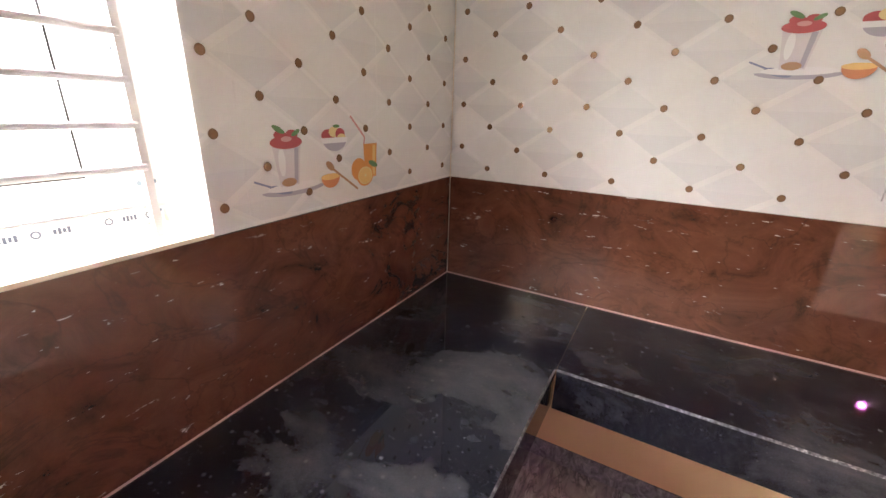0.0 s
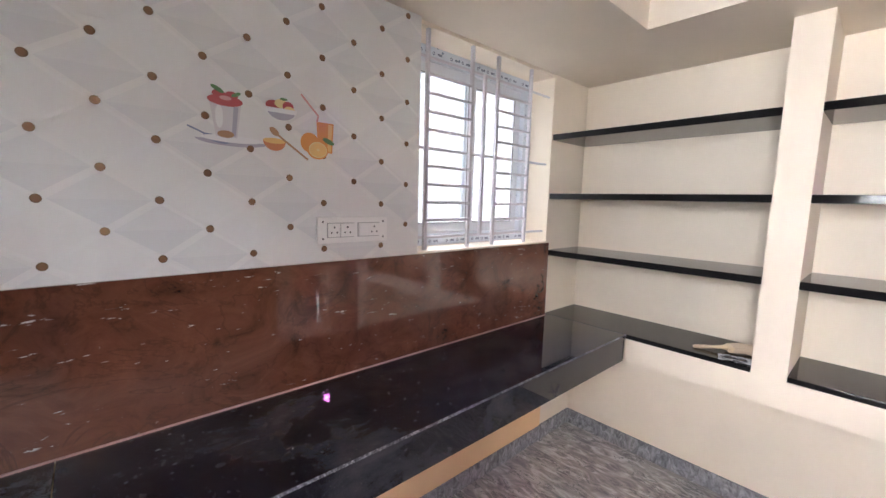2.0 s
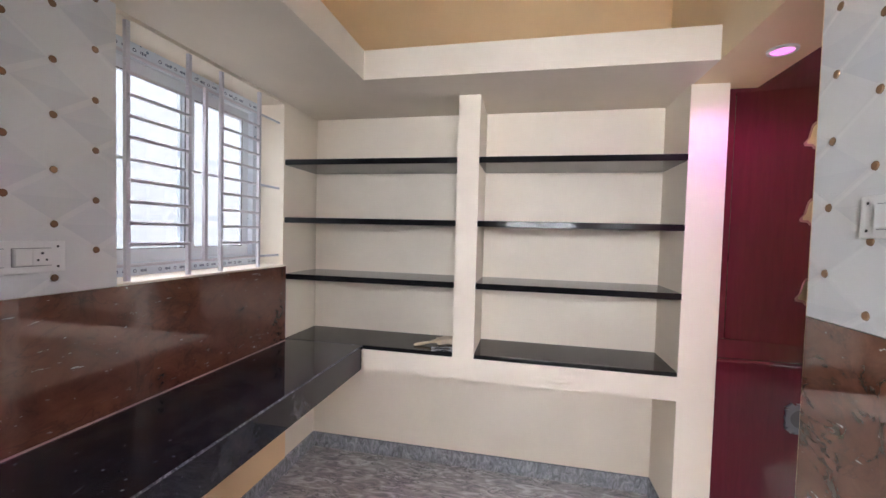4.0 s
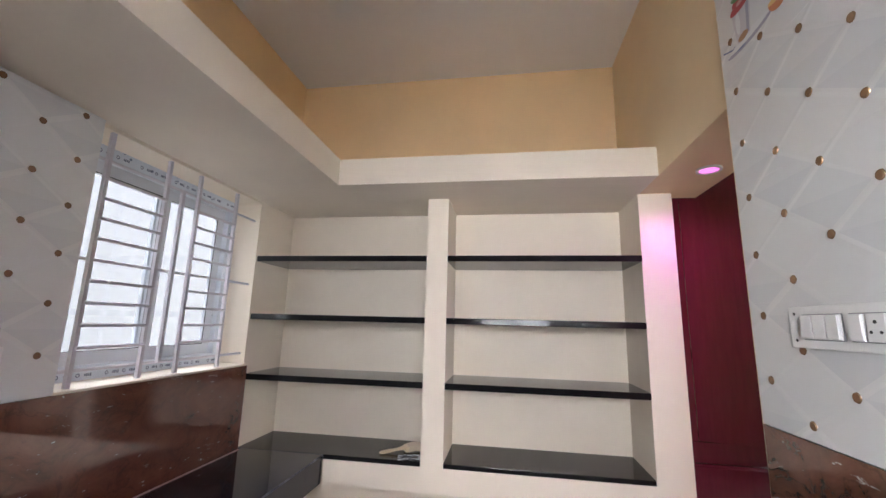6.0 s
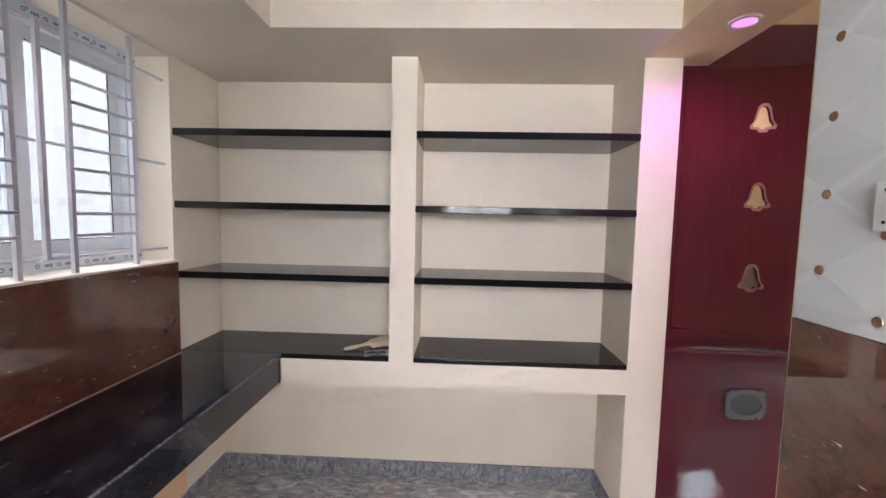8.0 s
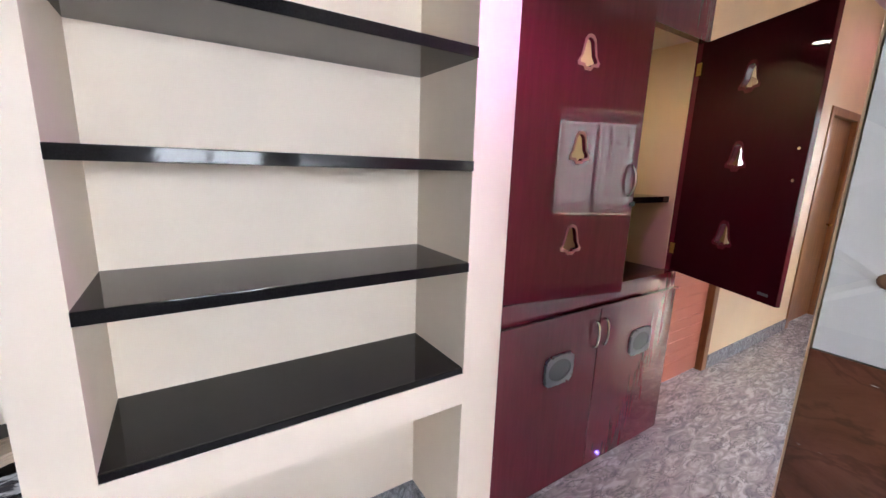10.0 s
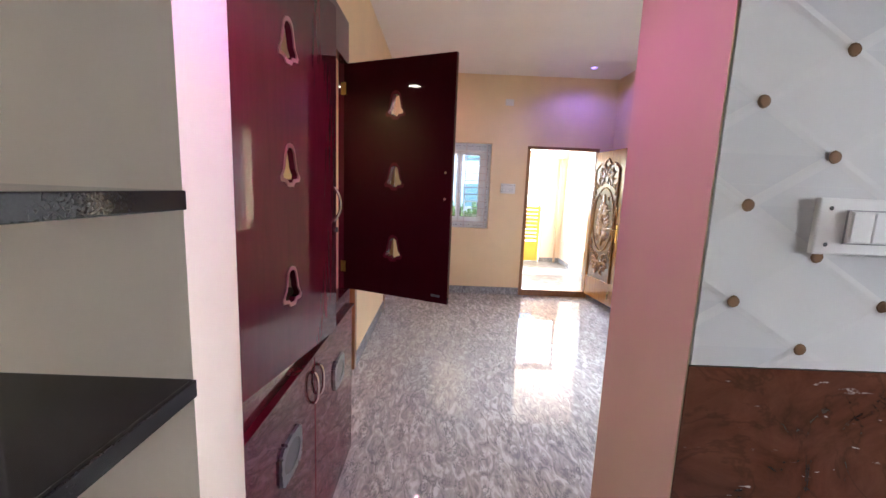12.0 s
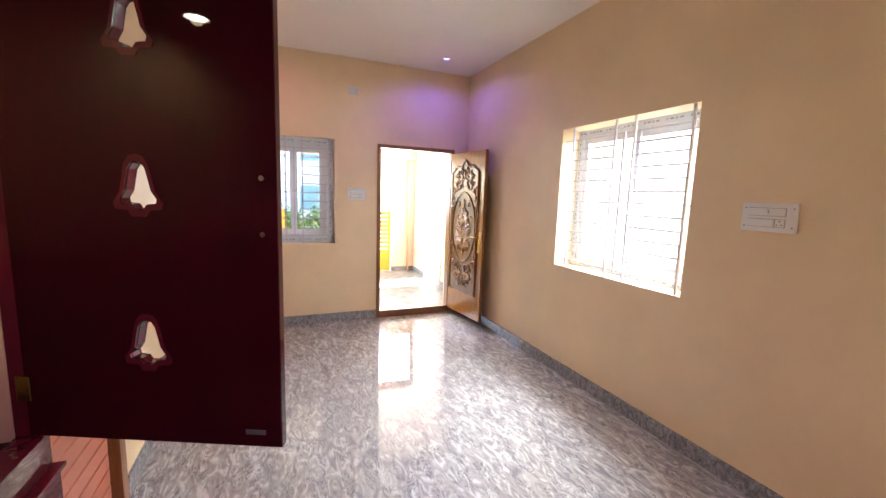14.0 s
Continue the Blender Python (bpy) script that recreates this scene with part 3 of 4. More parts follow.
# the leaf that stands ajar
door_a, w, h, u, zs = leaf(unit(-0.106, -0.597), (2.050, -0.662), True)
for z in zs:
    part("bell_trim", plate(bell(u, z, 1.22), [bell(u, z, 0.98)], 0.004), BELL_TRIM, door_a, "raw pink bell-shaped trim")
for o in door_a.children:
    o.location.y = -0.0035
bm = bmesh.new()
tube(bm, [(w - 0.034, -0.032 * math.sin(math.pi * k / 14) ** 0.6, 0.415 + 0.125 * k / 14) for k in range(15)], 0.0055)
part("door_handle", bm, STEEL, door_a, "chrome bow handle", True)
bm = block(w - 0.004, w + 0.012, -0.002, 0.014, 0.372, 0.392, 0.002)
disc(bm, 0.007, -0.006, 0.0, w - 0.012, 0.382, 14)
part("catch", bm, DARK, door_a, "small dark door catch")
# the leaf that stands open
door_b, w, h, u, zs = leaf(unit(-0.553, 0.252), (2.070, -1.894), False)
# thin sheet that gives this leaf's inner face the darker maroon
part("inner_face", plate(rect(0.001, w - 0.001, 0.001, h - 0.001), [bell(u, z, 1.02) for z in zs], 0.003), MAROON_IN, door_b, "dark maroon inner face")
for z in zs:
    part("bell_trim", plate(bell(u, z, 1.28), [bell(u, z, 0.98)], 0.003), MAROON, door_b)
for o in door_b.children:
    o.location.y = -0.0032 if o.name.startswith("inner_face") else 0.0195
for z in zs:
    ring = part("bell_trim", plate(bell(u, z, 1.34), [bell(u, z, 1.03)], 0.003), MAROON, door_b, "maroon bell-shaped trim")
    ring.location.y = -0.0064
part("label_plate", block(w - 0.085, w - 0.038, -0.0042, -0.003, 0.030, 0.042, 0.0005), PLAQUE, door_b, "small gray maker's plate")
for z in (0.50, 0.62):
    bm = bmesh.new()
    disc(bm, 0.006, -0.010, -0.003, w - 0.03, z)
    part("screw", bm, STEEL, door_b)
for z in (0.12, 1.02):
    bm = block(-0.012, 0.02, -0.012, -0.0034, z - 0.03, z + 0.03, 0.002)
    part("hinge", bm, BRASS, door_b, "small brass hinge")


# ---- ceiling lamps ----
def downlight(x, y, z, color, strength, label):
    m = pose(x, y, z)
    d = empty("downlight", m, label, "ceiling lamp", "small recessed lamps")
    bm = bmesh.new()
    outer = [(0.048 * math.cos(math.tau * k / 28), 0.048 * math.sin(math.tau * k / 28)) for k in range(28)]
    inner = [(0.036 * math.cos(math.tau * k / 28), 0.036 * math.sin(math.tau * k / 28)) for k in range(28)]
    bm = plate(outer, [inner], 0.008)
    bmesh.ops.rotate(bm, cent=(0, 0, 0), matrix=Matrix.Rotation(radians(-90), 3, "X"), verts=bm.verts[:])
    part("ring", bm, WHITE_PLASTIC, d)
    bm = bmesh.new()
    disc(bm, 0.036, -0.004, 0.002, axis="z", sides=24)
    part("lens", bm, glow("lamp_glow", color, strength), d, "glowing lens")
    return d


downlight(1.655, -0.627, 2.111, (1.0, 0.22, 0.85), 0.26, "small round ceiling lamp glowing pink")
downlight(-0.262, -4.99, 3.054, (0.28, 0.18, 1.0), 0.9, "small round ceiling lamp glowing violet")
downlight(1.754, -5.055, 3.054, (1.0, 0.40, 0.80), 0.35, "small round ceiling lamp glowing pink")
downlight(2.203, -1.353, 2.114, (1.0, 0.90, 0.72), 8, "small round lamp inside the cabinet top")


# ---- doors ----
def door_frame(name, m, w, h, t, d, label, mat=FRAME_WOOD, sill=0.0):
    """Local x along the width, z up, y into the wall from its face."""
    fr = empty(name, m, label, "door", kind="structure")
    part("jamb", block(0, t, -0.012, d, 0, h, 0.003), mat, fr)
    part("jamb", block(w - t, w, -0.012, d, 0, h, 0.003), mat, fr)
    part("head", block(t, w - t, -0.012, d, h - t, h, 0.003), mat, fr)
    if sill:
        part("threshold", block(t, w - t, -0.012, d, 0, sill, 0.003), mat, fr)
    return fr


# entrance: frame, then the carved leaf that stands open
front = door_frame("door_1", pose(0.388, -5.48, 0, 0, 0, 180), 1.003, 2.132, 0.045, 0.10, "varnished teak entrance door frame, door wide open", FRAME_WOOD, 0.085)

a, b = Vector((-0.570, -5.44, 0)), Vector((-0.655, -4.715, 0))
e = (b - a).normalized()
entrance = empty("carved_entrance_door", Matrix(((e.x, -e.y, 0, a.x), (e.y, e.x, 0, a.y), (0, 0, 1, 0.075), (0, 0, 0, 1))), "carved varnished teak entrance door standing wide open", "door")
DW, DH = 0.735, 2.0
part("leaf", block(0, DW, 0.0, 0.038, 0.0, DH, 0.003), TEAK, entrance)
# local y < 0 faces the room


def arch_panel(x0, x1, z0, z1, rise, n=24):
    pts = [(x0, z0), (x1, z0), (x1, z1 - rise)]
    for k in range(1, n):
        t = k / n
        x = x1 + (x0 - x1) * t
        pts.append((x, z1 - rise + rise * (math.sin(math.pi * t) ** 1.2) * (0.72 + 0.28 * math.cos(6 * math.pi * (t - 0.5)) if 0.0 < t < 1 else 1)))
    pts.append((x0, z1 - rise))
    return pts


px0, px1, pz0, pz1 = 0.055, DW - 0.105, 0.29, 1.90
outline = arch_panel(px0, px1, pz0, pz1, 0.13)
pn = part("carved_panel", plate(outline, [], 0.010), TEAK_DARK, entrance, "darker carved panel")
pn.location.y = -0.0095
bm = bmesh.new()
loop = [(x, -0.012, z) for x, z in outline + outline[:1]]
tube(bm, loop, 0.013, 8)
part("panel_moulding", bm, TEAK, entrance, "", True)
pcx, pcz = (px0 + px1) / 2, 1.10
bm = bmesh.new()
tube(bm, [(pcx + 0.255 * math.cos(math.tau * k / 40), -0.014, pcz + 0.42 * math.sin(math.tau * k / 40)) for k in range(41)], 0.010, 8)
part("oval_moulding", bm, TEAK, entrance, "", True)


def scroll(bm, x, z, size, turn, flip, r=0.009):
    pts, rr = [], []
    for k in range(22):
        t = k / 21
        ang = turn + flip * t * 4.6
        rad = size * (1 - 0.82 * t)
        pts.append((x + rad * math.cos(ang), -0.013 - 0.004 * math.sin(math.pi * t), z + rad * math.sin(ang)))
        rr.append(r * (1 - 0.5 * t))
    tube(bm, pts, rr, 6)


def petal(bm, x, z, ang, length, width):
    res = bmesh.ops.create_uvsphere(bm, u_segments=10, v_segments=6, radius=1.0)
    m = Matrix.Translation((x + math.cos(ang) * length / 2, -0.014, z + math.sin(ang) * length / 2)) @ Matrix.Rotation(-ang, 4, "Y") @ Matrix.Diagonal((length / 2, 0.010, width / 2, 1))
    bmesh.ops.transform(bm, matrix=m, verts=res["verts"])


for zc, sgn in ((1.68, 1), (0.52, -1)):
    bm = bmesh.new()
    for side in (-1, 1):
        for dx, dz, size, turn in ((0.08, 0.0, 0.075, 0.3), (0.20, -0.03, 0.072, 1.2), (0.27, -0.16, 0.065, 1.6), (0.14, -0.10, 0.05, 2.6), (0.07, 0.11, 0.05, 0.8), (0.30, -0.30, 0.045, 1.0), (0.17, 0.06, 0.045, 2.0)):
            t = turn if side > 0 else math.pi - turn
            scroll(bm, pcx + side * dx, zc + sgn * dz, size, t if sgn > 0 else -t, side * sgn)
        for ang in (0.5, 1.0, 2.2, 2.8):
            petal(bm, pcx + side * 0.10, zc - sgn * 0.03, sgn * (ang if side > 0 else math.pi - ang), 0.12, 0.034)
    petal(bm, pcx, zc, sgn * math.pi / 2, 0.12, 0.035)
    part("carving", bm, TEAK, entrance, "", True)
for sgn in (1, -1):
    bm = bmesh.new()
    for side in (-1, 1):
        for dx, dz, size, turn in ((0.045, 0.50, 0.040, 0.4), (0.105, 0.56, 0.036, 1.0), (0.165, 0.51, 0.040, 1.7), (0.215, 0.43, 0.036, 2.3), (0.245, 0.33, 0.034, 0.6), (0.250, 0.23, 0.028, 1.4), (0.13, 0.64, 0.030, 2.0), (0.055, 0.67, 0.034, 0.2)):
            t = turn if side > 0 else math.pi - turn
            scroll(bm, pcx + side * dx, pcz + sgn * dz, size, sgn * t, -side * sgn, 0.007)
            petal(bm, pcx + side * dx, pcz + sgn * dz, sgn * (t + 0.9 * side), size * 1.5, size * 0.55)
    part("carving", bm, TEAK, entrance, "", True)
bm = bmesh.new()
for side in (-1, 1):
    for k in range(7):
        a = 0.35 + 0.2 * k
        petal(bm, pcx + side * 0.03, pcz - 0.05 + 0.03 * k, a if side > 0 else math.pi - a, 0.15 - 0.008 * k, 0.03)
        petal(bm, pcx + side * 0.02, pcz - 0.14, -a if side > 0 else a - math.pi, 0.16, 0.026)
part("carving", bm, TEAK, entrance, "", True)
bm = bmesh.new()
for k in range(10):
    petal(bm, pcx, pcz + 0.12, math.tau * k / 10, 0.125, 0.044)
for k in range(9):
    petal(bm, pcx, pcz - 0.16, math.pi * (0.1 + 0.8 * k / 8), 0.19, 0.036)
for side in (-1, 1):
    for dz, size in ((0.27, 0.055), (0.08, 0.06), (-0.10, 0.07), (-0.27, 0.06)):
        scroll(bm, pcx + side * 0.13, pcz + dz, size, 0.8 if side > 0 else math.pi - 0.8, side)
petal(bm, pcx, pcz + 0.20, math.pi / 2, 0.14, 0.05)
petal(bm, pcx, pcz - 0.36, math.pi / 2, 0.16, 0.05)
part("carving", bm, TEAK, entrance, "", True)
bm = block(DW - 0.075, DW - 0.035, -0.006, 0.0, 0.82, 1.06, 0.003)
lock = part("lock_plate", bm, BRASS, entrance, "brass lock plate")
bm = bmesh.new()
tube(bm, [(DW - 0.055, -0.004, 1.0), (DW - 0.055, -0.045, 1.0), (DW - 0.075, -0.052, 1.0), (DW - 0.175, -0.052, 1.0)], 0.009)
part("lever", bm, BRASS, lock, "", True)
bm = bmesh.new()
tube(bm, [(DW - 0.055, -0.03, 1.18), (DW - 0.055, -0.03, 1.30)], 0.007)
tube(bm, [(DW - 0.055, 0.0, 1.19), (DW - 0.055, -0.03, 1.19)], 0.006)
tube(bm, [(DW - 0.055, 0.0, 1.29), (DW - 0.055, -0.03, 1.29)], 0.006)
part("bolt", bm, BRASS, entrance, "", True)
bm = bmesh.new()
tube(bm, [(DW - 0.06, 0.0, 0.20), (DW - 0.06, -0.03, 0.19), (DW - 0.06, -0.04, 0.13), (DW - 0.075, -0.03, 0.09), (DW - 0.06, -0.02, 0.10)], 0.008)
part("door_stop", bm, BRASS, entrance, "brass door stop", True)

# two closed inner doors in the hall's long wall
for nm, y_end, wide, lab in (("door_2", -2.05, 0.905, "salmon grooved inner door, closed, in a brown frame"), ("door_3", -4.56, 0.88, "plain reddish brown inner door, closed, in a brown frame")):
    fr = door_frame(nm, pose(2.235, y_end, 0, 0, 0, -90), wide, 2.10, 0.07, 0.11, lab)
    mat = SALMON if nm == "door_2" else FRAME_WOOD
    lf = part("door_leaf", block(0.072, wide - 0.072, 0.035, 0.07, 0.012, 2.028, 0.002), mat, fr)
    if nm == "door_2":
        for k in range(24):
            z = 0.08 + 0.08 * k
            part("batten", block(0.085, wide - 0.085, 0.029, 0.036, z, z + 0.068, 0.002), mat, lf)
    else:
        bm = bmesh.new()
        tube(bm, [(wide - 0.13, 0.035, 1.0), (wide - 0.13, -0.005, 1.0), (wide - 0.15, -0.01, 1.0), (wide - 0.24, -0.01, 1.0)], 0.009)
        part("lever", bm, BRASS, lf, "brass lever", True)


# ---- switchboards ----
def switchboard(m, w, h, rows, label):
    """Local x along the width, z up, y out of the wall towards the room is negative."""
    sb = empty("switchboard", m, label, "switch", "wall switchboards")
    part("plate", block(0, w, -0.010, 0, 0, h, 0.003), WHITE_PLASTIC, sb)
    for x0, x1, z0, z1, kind in rows:
        x0, x1, z0, z1 = x0 * w, x1 * w, z0 * h, z1 * h
        part("recess", block(x0 - 0.002, x1 + 0.002, -0.0115, -0.0095, z0 - 0.002, z1 + 0.002), RECESS, sb)
        mod = part("module", block(x0, x1, -0.016, -0.0105, z0, z1, 0.0015), WHITE_PLASTIC, sb)
        mx, mz = (x0 + x1) / 2, (z0 + z1) / 2
        if kind == "socket":
            bm = bmesh.new()
            for dx, dz, r in ((0, 0.010, 0.0035), (-0.010, -0.008, 0.003), (0.010, -0.008, 0.003)):
                disc(bm, r, -0.0166, -0.015, mx + dx, mz + dz, 10)
            part("socket_hole", bm, DARK, mod)
        elif kind == "knob":
            bm = bmesh.new()
            disc(bm, 0.013, -0.028, -0.0155, mx, mz, 18)
            part("knob", bm, WHITE_PLASTIC, mod)
        elif kind == "rocker":
            part("rocker", block(x0 + 0.002, x1 - 0.002, -0.019, -0.0155, z0 + 0.002, z1 - 0.002, 0.0012), WHITE_PLASTIC, mod)
    for x, z in ((0.07, 0.82), (0.93, 0.82), (0.07, 0.18), (0.93, 0.18)):
        bm = bmesh.new()
        disc(bm, 0.0035, -0.0105, -0.009, x * w, z * h, 10)
        part("screw", bm, DARK, sb)
    return sb


switchboard(pose(0.583, 1.570, 1.270), 0.272, 0.088, [(0.13, 0.29, 0.24, 0.76, "socket"), (0.30, 0.48, 0.24, 0.76, "socket"), (0.55, 0.70, 0.24, 0.76, "rocker"), (0.70, 0.86, 0.24, 0.76, "socket")], "white switchboard with sockets on the tiles")
switchboard(pose(0.973, -0.437, 1.418, 0, 0, 180), 0.27, 0.089, [(0.17, 0.30, 0.22, 0.78, "rocker"), (0.30, 0.43, 0.22, 0.78, "rocker"), (0.43, 0.55, 0.22, 0.78, "rocker"), (0.62, 0.74, 0.22, 0.78, "rocker"), (0.76, 0.90, 0.22, 0.78, "socket")], "white switchboard with rocker switches on the tiles")
switchboard(pose(-0.795, -2.06, 1.418, 0, 0, 90), 0.25, 0.146, [(0.14, 0.80, 0.56, 0.82, "knob"), (0.14, 0.62, 0.18, 0.44, "rocker"), (0.64, 0.80, 0.18, 0.44, "socket")], "white switchboard with a regulator knob")
switchboard(pose(0.735, -5.48, 1.466, 0, 0, 180), 0.207, 0.139, [(0.14, 0.80, 0.56, 0.82, "rocker"), (0.14, 0.62, 0.18, 0.44, "rocker"), (0.64, 0.80, 0.18, 0.44, "socket")], "white switchboard beside the entrance door")
bl = empty("blank_plate", pose(0.736, -5.48, 2.658, 0, 0, 180), "square white blank cover plate high on the wall", "cover plate")
part("cover", block(0, 0.112, -0.012, 0, 0, 0.085, 0.004), WHITE_PLASTIC, bl)


# ---- brush and packet on the shelf ----
BRISTLE = paint("beige_bristle", (0.46, 0.36, 0.27), 0.25, 0.8)
HANDLE = paint("raw_brush_wood", (0.55, 0.42, 0.27), 0.12, 0.5)


def make_foil():
    m, n, l, b = material("printed_gray_packet", (0.4, 0.4, 0.42), 0.25, 0.2)
    v = coords(n, l, (1, 1, 1), (0, 0, 30))
    marks = noise_tex(n, l, coords(n, l, (1, 0.35, 1), (0, 0, 30)), 70, 3, 0.5, 0.6)
    l.new(ramp(n, l, marks, [(0.44, (0.07, 0.07, 0.08)), (0.52, (0.50, 0.50, 0.52)), (0.7, (0.62, 0.62, 0.64))]), b.inputs["Base Color"])
    bump(n, l, b, noise_tex(n, l, v, 60, 3), 0.5, 0.004)
    return m


FOIL = make_foil()
brush = empty("paint_brush", pose(2.050, 0.852, 0.788, 0, 0, -66), "flat paint brush with a pale wooden handle on the shelf", "brush")
bm = bmesh.new()
tube(bm, [(0.0, 0, 0.012), (0.006, 0, 0.012), (0.025, 0, 0.013), (0.055, 0, 0.016), (0.085, 0, 0.019), (0.110, 0, 0.022), (0.135, 0, 0.024)], [0.006, 0.013, 0.017, 0.015, 0.012, 0.016, 0.027], 12)
for v in bm.verts:
    v.co.z = 0.006 + 0.012 * (v.co.x / 0.135) + (v.co.z - 0.012) * 0.5
part("handle", bm, HANDLE, brush, "", True)
part("ferrule", block(0.128, 0.152, -0.034, 0.034, 0.008, 0.034, 0.006), HANDLE, brush)
bm = bmesh.new()
for k in range(150):
    y = random.uniform(-0.032, 0.032)
    z = random.uniform(0.010, 0.034)
    tube(bm, [(0.145, y, z), (0.185, y * 1.12 + random.uniform(-0.003, 0.003), z + 0.006), (0.232 + random.uniform(-0.012, 0.008), y * 1.3 + random.uniform(-0.006, 0.006), z + random.uniform(-0.004, 0.008))], [0.0042, 0.004, 0.0016], 4)
part("bristles", bm, BRISTLE, brush)
packet = empty("packet", pose(2.020, 0.685, 0.7885, 0, 0, 14), "small crumpled gray printed packet on the shelf", "packet")
bm = bmesh.new()
bmesh.ops.create_grid(bm, x_segments=14, y_segments=14, size=0.5)
for v in bm.verts:
    v.co = Vector((v.co.x * 0.075, v.co.y * 0.12, 0.004 + 0.006 * (0.5 + noise.noise(v.co * 5.0)) * (1 - 3.2 * max(abs(v.co.x), abs(v.co.y)) ** 3)))
bmesh.ops.solidify(bm, geom=bm.faces[:], thickness=0.002)
part("wrapper", bm, FOIL, packet)

# ---- porch and distance ----
GATE = paint("yellow_gate_paint", (0.70, 0.42, 0.05), 0.08, 0.4)
PIPE = paint("peach_painted_pipe", (0.70, 0.48, 0.32), 0.06, 0.4)


def make_porch_floor():
    m, n, l, b = material("gray_porch_tile", (0.3, 0.3, 0.3), 0.3)
    v = coords(n, l)
    vo = n.new("ShaderNodeTexVoronoi")
    vo.inputs["Scale"].default_value = 9
    l.new(v, vo.inputs["Vector"])
    l.new(ramp(n, l, vo.outputs["Color"], [(0.2, (0.08, 0.09, 0.09)), (0.8, (0.21, 0.22, 0.22))]), b.inputs["Base Color"])
    return m


structure("porch_floor", boxes((-1.25, 4.0, -8.55, -5.66, -0.15, 0.012)), make_porch_floor(), "gray mosaic tiled porch floor", "floor")
structure("porch_wall", boxes((-1.25, -1.05, -8.55, -5.70, 0.012, 2.42), (-1.05, -0.60, -8.55, -8.36, 0.012, 2.42)), PORCH_WALL, "peach painted porch wall", "wall")
structure("porch_skirting", boxes((-1.05, -1.038, -8.36, -5.70, 0.012, 0.10), (-1.038, -0.60, -8.36, -8.348, 0.012, 0.10)), SKIRT, "gray granite porch skirting", "skirting")
structure("porch_roof", boxes((-1.25, 4.0, -8.30, -5.70, 2.42, 2.55), (-1.25, 4.0, -8.45, -8.30, 2.22, 2.55)), PORCH_WALL, "peach painted porch roof slab with a beam", "roof")
gate = empty("porch_gate", pose(-0.58, -8.40, 0.02), "yellow slatted metal porch gate", "gate")
for g0, g1 in ((0.0, 1.10), (1.95, 3.90)):
    part("sheet", block(g0, g1, 0, 0.03, 0, 0.42, 0.004), GATE, gate)
    for k in range(9):
        part("slat", block(g0 + 0.05, g1 - 0.05, 0.0, 0.022, 0.46 + 0.082 * k, 0.515 + 0.082 * k, 0.004), GATE, gate)
    for x in (g0, g1 - 0.05):
        part("post", block(x, x + 0.05, -0.01, 0.04, 0, 1.20, 0.004), GATE, gate)
pipes = empty("water_pipe", pose(-1.02, -8.30, 0.012), "painted water pipe along the porch wall", "pipe")
bm = bmesh.new()
tube(bm, [(0.0, 0.0, 0.46), (0.0, 1.45, 0.45), (0.0, 1.5, 0.43), (0.0, 1.5, 0.05)], 0.014)
part("run", bm, PIPE, pipes, "", True)
bm = bmesh.new()
tube(bm, [(0.10, 0.0, 0.0), (0.10, 0.0, 2.2)], 0.022)
part("riser", bm, PIPE, pipes, "", True)

GROUND = paint("dusty_ground", (0.33, 0.29, 0.23), 0.15, 0.9)
structure("ground", boxes((-400, 400, -600, 200, -0.6, -0.5)), GROUND, "dusty ground outside", "ground")

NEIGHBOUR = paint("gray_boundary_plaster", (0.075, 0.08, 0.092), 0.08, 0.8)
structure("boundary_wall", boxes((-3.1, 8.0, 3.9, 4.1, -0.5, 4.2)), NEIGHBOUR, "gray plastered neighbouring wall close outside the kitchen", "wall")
structure("side_boundary_wall", boxes((-3.1, -2.9, -9.0, 3.9, -0.5, 4.2)), paint("pale_boundary_paint", (0.23, 0.235, 0.24), 0.06, 0.8), "pale painted neighbouring wall beside the house", "wall")
HOUSE = paint("pale_house_paint", (0.72, 0.74, 0.74), 0.06, 0.7)
TEAL = paint("teal_window_panel", (0.16, 0.30, 0.34), 0.1, 0.3)
house = empty("neighbour_house", pose(2.0, -27.0, -0.5), "pale two-storey neighbouring house with teal windows", "house")
part("wall", boxes((-4, 9, -8, 0, 0, 6.6)), HOUSE, house)
part("roof", boxes((-4.3, 9.3, -8.3, 0.3, 6.6, 6.9), (-4.1, 9.1, -0.2, 0.1, 6.9, 7.6)), HOUSE, house)
for z in (0.9, 3.9):
    for k in range(2, 7):
        wn_ob = part("window", block(-7.6 + 2.3 * k, -6.5 + 2.3 * k, 0.0, 0.06, z, z + 1.5), TEAL, house)
        part("sill", block(-7.75 + 2.3 * k, -6.35 + 2.3 * k, 0.0, 0.16, z - 0.1, z), HOUSE, wn_ob)


def leaf_material():
    m, n, l, b = material("green_leaves", (0.07, 0.16, 0.03), 0.5)
    oi = n.new("ShaderNodeNewGeometry")
    l.new(ramp(n, l, oi.outputs["Random Per Island"], [(0.0, (0.09, 0.15, 0.045)), (1.0, (0.17, 0.28, 0.10))]), b.inputs["Base Color"])
    return m


LEAF = leaf_material()
BARK = paint("brown_bark", (0.12, 0.08, 0.05), 0.3, 0.9)


